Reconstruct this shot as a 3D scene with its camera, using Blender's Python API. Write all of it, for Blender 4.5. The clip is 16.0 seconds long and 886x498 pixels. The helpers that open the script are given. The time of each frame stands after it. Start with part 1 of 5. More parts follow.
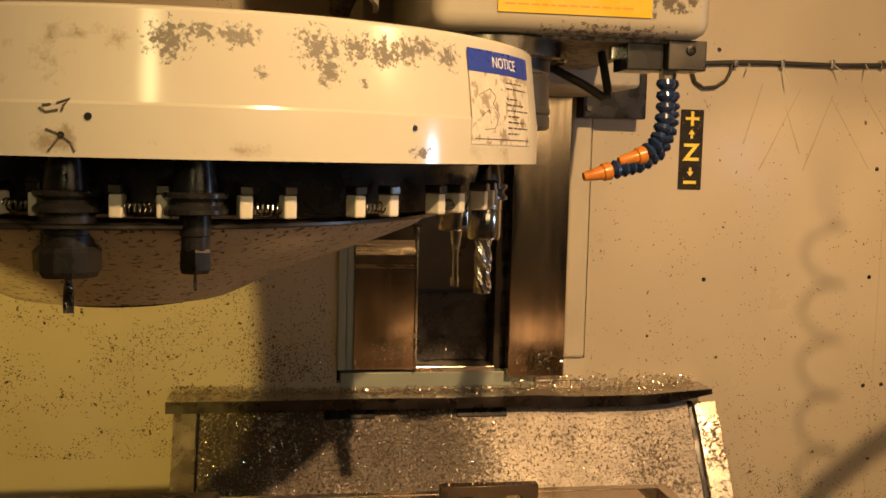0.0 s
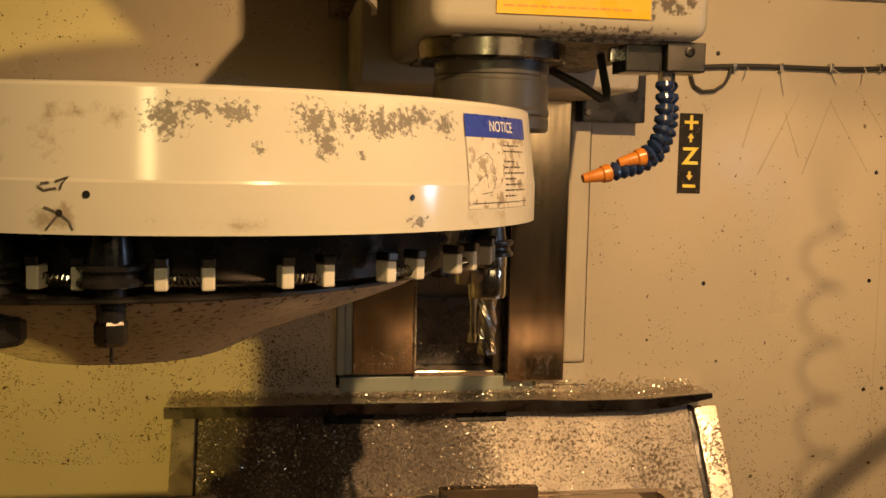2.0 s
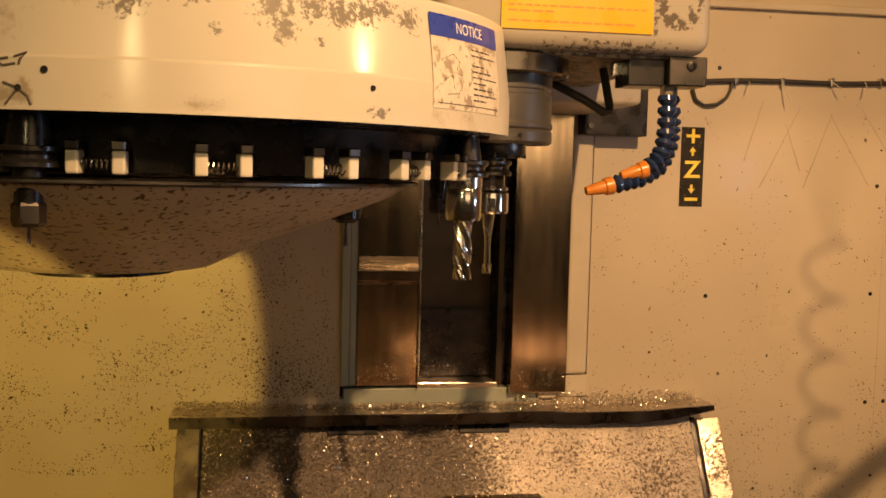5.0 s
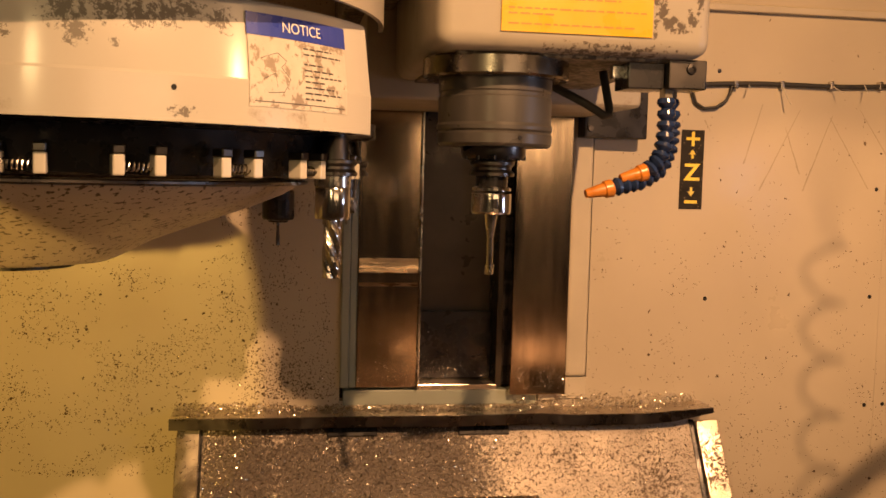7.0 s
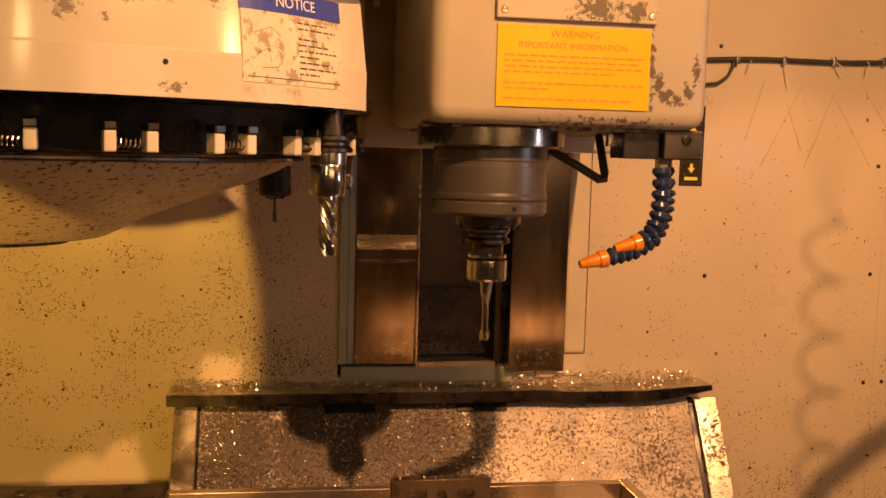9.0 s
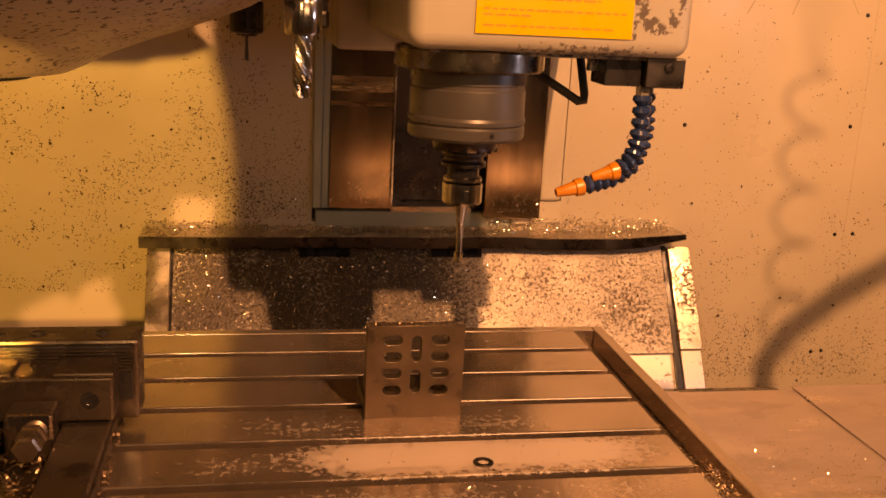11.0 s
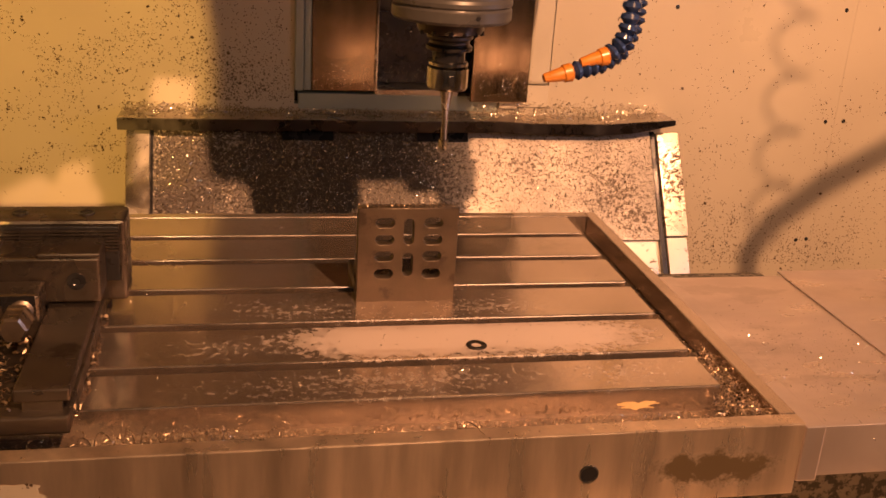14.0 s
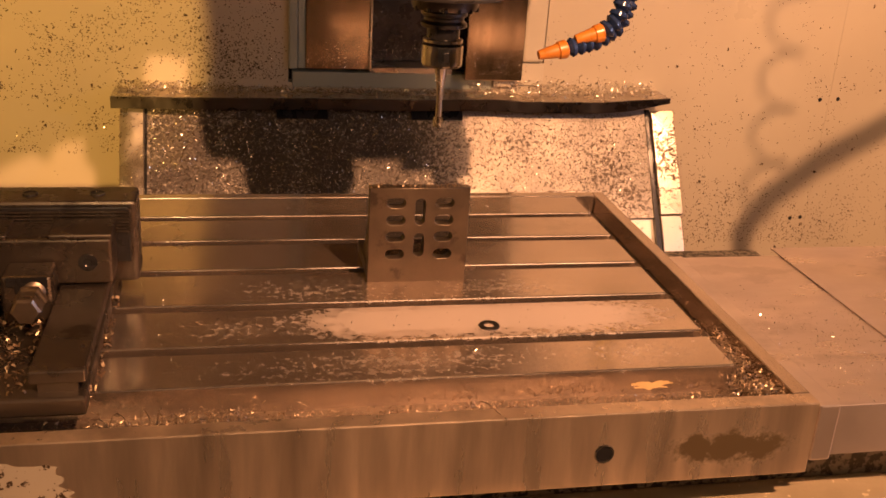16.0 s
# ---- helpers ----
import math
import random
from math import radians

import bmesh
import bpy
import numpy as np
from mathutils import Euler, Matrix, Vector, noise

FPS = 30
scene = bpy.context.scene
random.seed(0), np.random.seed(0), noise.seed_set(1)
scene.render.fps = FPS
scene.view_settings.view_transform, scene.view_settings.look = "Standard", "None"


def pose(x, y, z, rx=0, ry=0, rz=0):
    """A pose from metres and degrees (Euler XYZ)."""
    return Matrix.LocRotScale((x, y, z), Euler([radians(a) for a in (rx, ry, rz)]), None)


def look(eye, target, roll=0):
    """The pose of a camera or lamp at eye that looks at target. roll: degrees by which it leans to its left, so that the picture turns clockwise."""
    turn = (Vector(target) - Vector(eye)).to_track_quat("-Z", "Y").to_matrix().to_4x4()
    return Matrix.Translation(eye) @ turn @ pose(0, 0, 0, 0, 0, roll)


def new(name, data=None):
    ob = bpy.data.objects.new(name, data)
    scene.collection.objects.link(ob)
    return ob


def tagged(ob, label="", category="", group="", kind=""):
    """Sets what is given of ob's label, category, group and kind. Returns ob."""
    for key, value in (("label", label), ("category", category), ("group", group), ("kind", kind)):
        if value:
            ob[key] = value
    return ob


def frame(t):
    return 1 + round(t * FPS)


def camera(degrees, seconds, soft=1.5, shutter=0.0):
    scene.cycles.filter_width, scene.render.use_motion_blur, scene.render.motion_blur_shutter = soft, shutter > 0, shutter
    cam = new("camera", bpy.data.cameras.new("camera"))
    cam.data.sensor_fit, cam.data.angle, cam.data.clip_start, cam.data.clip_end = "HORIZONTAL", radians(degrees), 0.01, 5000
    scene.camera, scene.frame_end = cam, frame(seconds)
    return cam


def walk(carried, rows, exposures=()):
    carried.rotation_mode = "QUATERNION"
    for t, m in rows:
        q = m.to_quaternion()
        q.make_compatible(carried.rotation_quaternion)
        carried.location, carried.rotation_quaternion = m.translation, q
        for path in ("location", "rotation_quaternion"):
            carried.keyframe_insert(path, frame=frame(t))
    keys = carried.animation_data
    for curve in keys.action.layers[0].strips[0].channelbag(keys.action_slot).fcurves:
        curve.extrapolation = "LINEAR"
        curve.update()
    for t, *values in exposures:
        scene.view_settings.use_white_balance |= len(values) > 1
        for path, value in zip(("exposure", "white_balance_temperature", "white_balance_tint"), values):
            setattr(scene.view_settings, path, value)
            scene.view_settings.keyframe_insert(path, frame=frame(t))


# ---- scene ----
cam = camera(47.54, 16.0, soft=1.6)
PATH = [
    (0.0, pose(0.005, -0.013, 1.456, 84.48, -1.36, -8.98)),
    (0.5, pose(0.006, -0.012, 1.454, 85.01, -1.30, -9.02)),
    (1.0, pose(0.006, -0.011, 1.453, 84.95, -1.29, -9.06)),
    (1.5, pose(0.007, -0.010, 1.452, 84.85, -1.24, -9.04)),
    (2.0, pose(0.006, -0.010, 1.449, 84.90, -1.24, -9.03)),
    (2.5, pose(0.006, -0.015, 1.447, 85.00, -1.27, -8.96)),
    (3.0, pose(0.004, -0.016, 1.446, 85.10, -1.32, -8.94)),
    (3.5, pose(0.000, -0.017, 1.449, 85.12, -1.35, -8.94)),
    (4.0, pose(-0.000, -0.019, 1.448, 85.32, -1.32, -8.93)),
    (6.5, pose(-0.000, -0.030, 1.447, 85.79, -1.50, -8.88)),
    (7.0, pose(-0.000, -0.028, 1.448, 85.77, -1.50, -8.89)),
    (7.5, pose(0.002, -0.025, 1.448, 85.72, -1.55, -8.87)),
    (8.0, pose(0.004, -0.023, 1.450, 85.56, -1.56, -8.83)),
    (8.5, pose(0.005, -0.021, 1.450, 85.25, -1.55, -8.80)),
    (9.0, pose(0.008, -0.018, 1.450, 84.36, -1.62, -8.80)),
    (9.5, pose(0.016, -0.012, 1.449, 82.18, -1.88, -8.85)),
    (10.0, pose(0.007, -0.001, 1.452, 79.27, -2.35, -9.30)),
    (12.5, pose(0.006, 0.017, 1.438, 72.65, -3.13, -10.71)),
    (13.0, pose(0.008, 0.023, 1.433, 71.48, -3.26, -10.78)),
    (13.5, pose(0.011, 0.027, 1.430, 70.38, -3.36, -10.68)),
    (14.0, pose(0.013, 0.028, 1.428, 69.41, -3.44, -10.75)),
    (14.5, pose(0.014, 0.026, 1.426, 68.87, -3.47, -10.92)),
    (15.0, pose(0.013, 0.026, 1.425, 68.35, -3.49, -11.03)),
    (15.5, pose(0.013, 0.025, 1.425, 68.22, -3.45, -11.05)),
    (16.0, pose(0.012, 0.025, 1.425, 68.31, -3.44, -11.08)),
]
walk(cam, PATH, exposures=[(0.0, -0.17, 6300, -3), (4.0, -0.24, 6750, 2), (7.0, -0.06, 7050, 18), (8.5, -0.08, 8100, 25), (9.5, -0.2, 10000, 37), (10.2, -0.08, 10300, 40), (12.3, 0.25, 7600, 39), (14.5, 0.28, 7200, 37), (16.0, 0.28, 7200, 36)])

# ---- world and lamps ----
world = bpy.data.worlds.new("shop")
scene.world = world
world.use_nodes = True
world.node_tree.nodes["Background"].inputs[0].default_value = (0.9, 0.62, 0.38, 1)
world.node_tree.nodes["Background"].inputs[1].default_value = 0.02
WARM = (1.0, 0.57, 0.26)


def lamp(name, kind, energy, colour, m, **more):
    data = bpy.data.lights.new(name, kind)
    data.energy, data.color = energy, colour
    for key, value in more.items():
        if key == "size":
            data.size = value
        elif key == "size_y":
            data.shape, data.size_y = "RECTANGLE", value
        elif key == "radius":
            data.shadow_soft_size = value
        elif key == "cone":
            data.spot_size = radians(value)
        elif key == "blend":
            data.spot_blend = value
    ob = new(name, data)
    ob.matrix_world = m
    return ob


# work lamp under the roof, smaller ones beside it and at the door post, an added shroud spot, and the shop's light
# through the open door
lamp("work_lamp", "SPOT", 345, WARM, look((0.74, -0.45, 2.65), (0.75, 1.70, 0.95)), radius=0.026, cone=78, blend=0.85)
lamp("side_lamp", "SPOT", 30, WARM, look((1.55, 0.9, 2.15), (1.12, 2.05, 1.0)), radius=0.04, cone=42, blend=0.25)
lamp("door_lamp", "SPOT", 108, (1.0, 0.61, 0.13), look((-0.5, 0.05, 1.36), (-1.04, 2.12, 1.04)), radius=0.02, cone=54, blend=0.04)
lamp("door_tube_lamp", "AREA", 2.2, (1.0, 0.74, 0.34), look((-0.235, -0.03, 1.78), (-0.18, 1.4, 1.60)), size=0.07, size_y=0.36)
# unseen spot added for the shroud's highlight; its narrow cone brightens the shroud
lamp("shroud_highlight_spot", "SPOT", 26, WARM, look((1.4, 0.4, 2.03), (-0.12, 1.1, 1.56)), radius=0.03, cone=32, blend=0.5)
lamp("door_light", "AREA", 3.4, (1.0, 0.66, 0.36), look((0.88, -0.66, 1.69), (0.88, 2.1, 1.62)), size=1.15, size_y=0.32)
lamp("window_light", "AREA", 2.2, (0.55, 0.7, 1.0), look((1.6, 0.75, 1.42), (0.1, 1.1, 1.45)), size=0.10, size_y=0.13)


# ---- materials ----
def mat(name, base, rough=0.5, metal=0.0, scale=8.0, vary=0.12, bump=0.0, bump_scale=60.0, spots=None, spot_scale=40.0,
        spot_at=0.68, second=None, second_scale=2.5, second_at=0.55, stretch=None, rough_vary=0.15, spec=None):
    """Procedural surface: base colour with broad and fine variation, optional stains of a second colour and fine spots."""
    m = bpy.data.materials.new(name)
    m.use_nodes = True
    nt = m.node_tree
    bsdf = nt.nodes["Principled BSDF"]
    co = nt.nodes.new("ShaderNodeTexCoord").outputs["Object"]
    if stretch:
        mp = nt.nodes.new("ShaderNodeMapping")
        mp.inputs["Scale"].default_value = stretch
        nt.links.new(co, mp.inputs[0])
        co = mp.outputs[0]

    def tex(s, detail=5.0, rgh=0.55):
        n = nt.nodes.new("ShaderNodeTexNoise")
        n.inputs["Scale"].default_value, n.inputs["Detail"].default_value, n.inputs["Roughness"].default_value = s, detail, rgh
        nt.links.new(co, n.inputs["Vector"])
        return n.outputs["Fac"]

    def ramp(src, a, b):
        r = nt.nodes.new("ShaderNodeMapRange")
        r.inputs["From Min"].default_value, r.inputs["From Max"].default_value = a, b
        nt.links.new(src, r.inputs["Value"])
        return r.outputs["Result"]

    def mix(fac, a, b):
        n = nt.nodes.new("ShaderNodeMix")
        n.data_type = "RGBA"
        nt.links.new(fac, n.inputs["Factor"])
        for sock, v in ((n.inputs["A"], a), (n.inputs["B"], b)):
            if isinstance(v, tuple):
                sock.default_value = (*v, 1)
            else:
                nt.links.new(v, sock)
        return n.outputs["Result"]

    lo = tuple(max(0.0, c * (1 - vary)) for c in base)
    hi = tuple(min(1.0, c * (1 + vary)) for c in base)
    col = mix(ramp(tex(scale), 0.3, 0.7), lo, hi)
    if second:
        col = mix(ramp(tex(second_scale, 8.0, 0.65), second_at, second_at + 0.06), col, second)
    if spots:
        col = mix(ramp(tex(spot_scale, 3.0, 0.5), spot_at, spot_at + 0.03), col, spots)
    nt.links.new(col, bsdf.inputs["Base Color"])
    bsdf.inputs["Metallic"].default_value = metal
    if spec is not None:
        bsdf.inputs["Specular IOR Level"].default_value = spec
    r = nt.nodes.new("ShaderNodeMapRange")
    r.inputs["To Min"].default_value, r.inputs["To Max"].default_value = max(0.03, rough - rough_vary), min(1, rough + rough_vary)
    r.inputs["From Min"].default_value, r.inputs["From Max"].default_value = 0.3, 0.7
    nt.links.new(tex(scale * 1.7), r.inputs["Value"])
    nt.links.new(r.outputs["Result"], bsdf.inputs["Roughness"])
    if bump:
        b = nt.nodes.new("ShaderNodeBump")
        b.inputs["Strength"].default_value, b.inputs["Distance"].default_value = bump, 0.002
        nt.links.new(tex(bump_scale), b.inputs["Height"])
        nt.links.new(b.outputs["Normal"], bsdf.inputs["Normal"])
    return m


def add_wear_or_shade(m, blobs, colour, rough, metal, scale, level=0.66, amount=0.35, soft=0.04):
    """Worn, stained or shade-darkened places: round each blob (centre, radii) the second surface breaks through along a
    grainy edge.
    """
    nt = m.node_tree
    bsdf = nt.nodes["Principled BSDF"]
    co = nt.nodes.new("ShaderNodeTexCoord").outputs["Object"]

    def math_node(op, a, b=None):
        n = nt.nodes.new("ShaderNodeMath")
        n.operation = op
        for k, v in enumerate((a, b)):
            if v is None:
                continue
            if isinstance(v, float):
                n.inputs[k].default_value = v
            else:
                nt.links.new(v, n.inputs[k])
        return n.outputs[0]

    fall = None
    for centre, radii in blobs:
        a = nt.nodes.new("ShaderNodeVectorMath")
        a.operation = "SUBTRACT"
        a.inputs[1].default_value = centre
        nt.links.new(co, a.inputs[0])
        b = nt.nodes.new("ShaderNodeVectorMath")
        b.operation = "DIVIDE"
        b.inputs[1].default_value = radii
        nt.links.new(a.outputs[0], b.inputs[0])
        c = nt.nodes.new("ShaderNodeVectorMath")
        c.operation = "LENGTH"
        nt.links.new(b.outputs[0], c.inputs[0])
        f = math_node("MAXIMUM", math_node("SUBTRACT", 1.0, c.outputs["Value"]), 0.0)
        fall = f if fall is None else math_node("MAXIMUM", fall, f)
    tex = nt.nodes.new("ShaderNodeTexNoise")
    tex.inputs["Scale"].default_value, tex.inputs["Detail"].default_value, tex.inputs["Roughness"].default_value = scale, 9.0, 0.72
    nt.links.new(co, tex.inputs["Vector"])
    r = nt.nodes.new("ShaderNodeMapRange")
    r.inputs["From Min"].default_value, r.inputs["From Max"].default_value = level, level + soft
    nt.links.new(math_node("ADD", tex.outputs["Fac"], math_node("MULTIPLY", fall, amount)), r.inputs["Value"])
    mask = math_node("MULTIPLY", r.outputs["Result"], math_node("MINIMUM", math_node("MULTIPLY", fall, 12.0), 1.0))
    for name, value in (("Base Color", colour), ("Roughness", rough), ("Metallic", metal)):
        sock = bsdf.inputs[name]
        n = nt.nodes.new("ShaderNodeMix")
        n.data_type = "RGBA" if name == "Base Color" else "FLOAT"
        pick = [k for k in n.inputs if k.enabled]
        nt.links.new(mask, pick[0])
        if sock.is_linked:
            nt.links.new(sock.links[0].from_socket, pick[1])
        else:
            pick[1].default_value = sock.default_value
        pick[2].default_value = (*value, 1) if name == "Base Color" else value
        nt.links.new([k for k in n.outputs if k.enabled][0], sock)
    return m


WALL = mat("cream_paint", (0.51, 0.44, 0.335), 0.42, 0, 3, 0.06, 0.08, 30, spots=(0.13, 0.08, 0.04), spot_scale=55, spot_at=0.73)
# side and front walls, out of view: kept dark to cut bounced light
SIDEWALL = mat("darkened_side_paint", (0.27, 0.225, 0.16), 0.5, 0, 3, 0.15, 0.1, 30, second=(0.16, 0.12, 0.08), second_scale=4, second_at=0.58)


def shroud_spot(a, z, da, dz):
    r = 0.461 if z < 1.545 else 0.461 - (z - 1.545) * 0.122
    w = 0.46 * radians(da)
    return ((r * math.cos(radians(a)), r * math.sin(radians(a)), z), (w, w, dz))


TRIM = mat("trim_paint", (0.52, 0.46, 0.36), 0.45, 0, 6, 0.1, 0.1, 40)
GREY_GREEN = mat("greenish_paint", (0.34, 0.37, 0.31), 0.45, 0, 5, 0.12, 0.1, 30)
SHROUD = mat("shroud_enamel", (0.56, 0.525, 0.46), 0.16, 0, 4, 0.05, 0.04, 20, rough_vary=0.06)
add_wear_or_shade(SHROUD, [shroud_spot(*k) for k in ((-70.8, 1.604, 4.0, 0.026), (-69.3, 1.585, 2.6, 0.026), (-65.3, 1.606, 3.4, 0.020), (-61.5, 1.603, 3.6, 0.022), (-58, 1.606, 3, 0.02), (-55, 1.612, 3.2, 0.014),
                                             (-50.5, 1.606, 3.0, 0.02), (-80.5, 1.609, 4.0, 0.015), (-88, 1.603, 3.6, 0.026), (-84.5, 1.612, 3.2, 0.012), (-56.2, 1.507, 2.2, 0.009), (-64.6, 1.574, 0.9, 0.008), (-77.5, 1.576, 1.2, 0.008))],
         (0.17, 0.15, 0.125), 0.5, 0.0, 170.0, 0.585, 0.22, 0.05)
add_wear_or_shade(SHROUD, [shroud_spot(*k) for k in ((-97, 1.605, 8.0, 0.03), (-105, 1.58, 7.0, 0.035), (-99, 1.508, 5.0, 0.02), (-80, 1.505, 6.0, 0.012), (-38, 1.51, 9.0, 0.02), (-91, 1.512, 5.0, 0.014))],
         (0.34, 0.29, 0.22), 0.5, 0.0, 30.0, 0.62, 0.16, 0.12)
BOWL = mat("speckled_enamel", (0.42, 0.36, 0.29), 0.45, 0, 6, 0.1, 0.1, 40, spots=(0.06, 0.035, 0.02), spot_scale=120, spot_at=0.59)
HEAD = mat("head_paint", (0.37, 0.335, 0.275), 0.45, 0, 5, 0.1, 0.15, 25, second=(0.22, 0.18, 0.13), second_scale=7, second_at=0.63)
add_wear_or_shade(HEAD, [((0.480, 1.26, 1.690), (0.006, 0.03, 0.075)), ((0.490, 1.26, 1.672), (0.014, 0.03, 0.016)), ((0.502, 1.26, 1.655), (0.016, 0.03, 0.014)), ((0.515, 1.26, 1.650), (0.016, 0.03, 0.012)),
                ((0.530, 1.26, 1.660), (0.012, 0.03, 0.02)), ((0.542, 1.26, 1.685), (0.009, 0.03, 0.035)), ((0.40, 1.252, 1.763), (0.05, 0.01, 0.03)), ((0.455, 1.252, 1.76), (0.03, 0.01, 0.03)), ((0.42, 1.30, 1.615), (0.14, 0.08, 0.02))],
         (0.10, 0.08, 0.06), 0.55, 0.0, 110.0, 0.63, 0.28, 0.03)
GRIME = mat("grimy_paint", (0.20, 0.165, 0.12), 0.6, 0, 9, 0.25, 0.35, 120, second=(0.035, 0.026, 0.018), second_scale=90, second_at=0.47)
BARE = mat("chipped_grime", (0.13, 0.11, 0.085), 0.6, 0, 30, 0.4, 0.3, 90)
STEEL = mat("bright_steel", (0.56, 0.53, 0.49), 0.22, 1, 10, 0.1, 0.03, 80)
DARKSTEEL = mat("dark_steel", (0.10, 0.09, 0.085), 0.32, 1, 14, 0.2, 0.04, 60)
BLACKOX = mat("black_oxide", (0.035, 0.033, 0.035), 0.28, 0.6, 16, 0.25, 0.03, 70)
COVER = mat("way_cover_steel", (0.50, 0.385, 0.27), 0.16, 1, 3, 0.3, 0.02, 30, stretch=(6, 6, 0.5), rough_vary=0.06)
COVERLIP = mat("bright_cover_lip", (0.50, 0.36, 0.22), 0.3, 0.9, 12, 0.3, 0.05, 60, stretch=(1, 1, 6))
# near-black surface of the recess back, inner panel and post
RECESS = mat("dark_recess", (0.07, 0.055, 0.04), 0.35, 0.5, 8, 0.3, 0.1, 30)
APRON = mat("apron_steel", (0.40, 0.345, 0.295), 0.42, 0.6, 7, 0.15, 0.6, 260, second=(0.15, 0.11, 0.085), second_scale=130, second_at=0.565)
# left part darkened: mostly shade painted into the colour, with some oily chips
add_wear_or_shade(APRON, [((x, 2.01, 0.815), (0.20, 0.3, 0.3)) for x in (-0.08, 0.06, 0.2, 0.32)], (0.075, 0.06, 0.05), 0.4, 0.6, 150.0, 0.59, 0.36, 0.12)
add_wear_or_shade(APRON, [((0.80, 2.0, 0.80), (0.14, 0.12, 0.12)), ((0.62, 2.0, 0.86), (0.22, 0.08, 0.07)), ((0.85, 1.97, 0.75), (0.08, 0.08, 0.08))], (0.13, 0.095, 0.07), 0.5, 0.3, 120.0, 0.62, 0.17, 0.04)
FRAME = mat("apron_frame_steel", (0.55, 0.49, 0.42), 0.3, 0.9, 8, 0.12, 0.1, 60, second=(0.14, 0.10, 0.07), second_scale=35, second_at=0.62)
TABLE = mat("table_steel", (0.56, 0.46, 0.39), 0.19, 0.92, 4, 0.22, 0.05, 60, second=(0.40, 0.34, 0.29), second_scale=6, second_at=0.62, rough_vary=0.1)
add_wear_or_shade(TABLE, [((0.26, 1.112, 0.9), (0.27, 0.062, 0.01)), ((0.38, 1.112, 0.9), (0.15, 0.06, 0.01)), ((0.16, 1.112, 0.9), (0.14, 0.06, 0.01))],
         (0.60, 0.49, 0.43), 0.5, 0.3, 90.0, 0.56, 0.5, 0.2)
add_wear_or_shade(TABLE, [((0.08, 1.20, 0.9), (0.16, 0.06, 0.01)), ((0.16, 1.01, 0.9), (0.30, 0.06, 0.01)), ((0.22, 1.012, 0.9), (0.16, 0.05, 0.01)), ((0.33, 1.2, 0.9), (0.14, 0.05, 0.01)), ((-0.02, 1.1, 0.9), (0.1, 0.05, 0.01)), ((0.42, 1.01, 0.9), (0.12, 0.05, 0.01))],
         (0.56, 0.46, 0.39), 0.5, 0.35, 110.0, 0.60, 0.18, 0.3)
TABLEFRONT = mat("table_side_steel", (0.60, 0.47, 0.36), 0.34, 0.85, 3, 0.28, 0.06, 40, stretch=(9, 9, 1.2), rough_vary=0.12)
add_wear_or_shade(TABLEFRONT, [((0.485, 0.88, 0.852), (0.105, 0.05, 0.034)), ((0.46, 0.88, 0.853), (0.08, 0.05, 0.03)), ((0.52, 0.88, 0.852), (0.07, 0.05, 0.03))], (0.15, 0.105, 0.06), 0.4, 0.6, 30.0, 0.66, 0.5, 0.15)
TROUGH = mat("oily_trough", (0.17, 0.125, 0.09), 0.36, 0.5, 12, 0.3, 0.3, 160, second=(0.34, 0.27, 0.19), second_scale=140, second_at=0.62)
PLATE = mat("cover_plate_steel", (0.64, 0.54, 0.50), 0.36, 0.85, 5, 0.09, 0.04, 90, stretch=(1.5, 3, 1), second=(0.55, 0.46, 0.42), second_scale=3, second_at=0.56)
VISE = mat("vise_iron", (0.155, 0.125, 0.105), 0.3, 0.9, 8, 0.25, 0.08, 50, second=(0.09, 0.07, 0.055), second_scale=14, second_at=0.58)
VISESTEEL = mat("worn_screw_steel", (0.24, 0.19, 0.15), 0.36, 0.9, 20, 0.25, 0.08, 80)
PLATEIRON = mat("angle_plate_iron", (0.105, 0.078, 0.056), 0.42, 0.7, 14, 0.3, 0.2, 140, second=(0.06, 0.043, 0.032), second_scale=26, second_at=0.56)
RINGSTEEL = mat("darkened_ring_steel", (0.21, 0.19, 0.165), 0.24, 1, 12, 0.2, 0.05, 80)
NOSE = mat("spindle_grey", (0.085, 0.078, 0.074), 0.36, 0.35, 9, 0.1, 0.04, 60)
BLUE = mat("blue_plastic", (0.018, 0.036, 0.105), 0.22, 0, 20, 0.2)
ORANGE = mat("orange_plastic", (0.58, 0.20, 0.03), 0.35, 0, 40, 0.2, second=(0.40, 0.13, 0.02), second_scale=60, second_at=0.6)
RUBBER = mat("black_rubber", (0.03, 0.028, 0.026), 0.5, 0, 20, 0.25)
WHITEBIT = mat("worn_white_plastic", (0.58, 0.54, 0.47), 0.4, 0, 25, 0.12, second=(0.22, 0.17, 0.12), second_scale=40, second_at=0.66)
YELLOW = mat("yellow_label", (0.68, 0.39, 0.015), 0.35, 0, 10, 0.06, second=(0.42, 0.25, 0.03), second_scale=14, second_at=0.66)
LABELRED = mat("label_print", (0.50, 0.20, 0.03), 0.4, 0, 30, 0.1)
PAPER = mat("worn_paper_label", (0.62, 0.57, 0.49), 0.45, 0, 20, 0.1, second=(0.33, 0.27, 0.21), second_scale=75, second_at=0.53)
LABELBLUE = mat("label_blue", (0.03, 0.055, 0.36), 0.35, 0, 15, 0.1)
INK = mat("label_ink", (0.10, 0.085, 0.075), 0.5, 0, 30, 0.2)
WHITE = mat("white_print", (0.8, 0.78, 0.74), 0.4, 0, 30, 0.05)
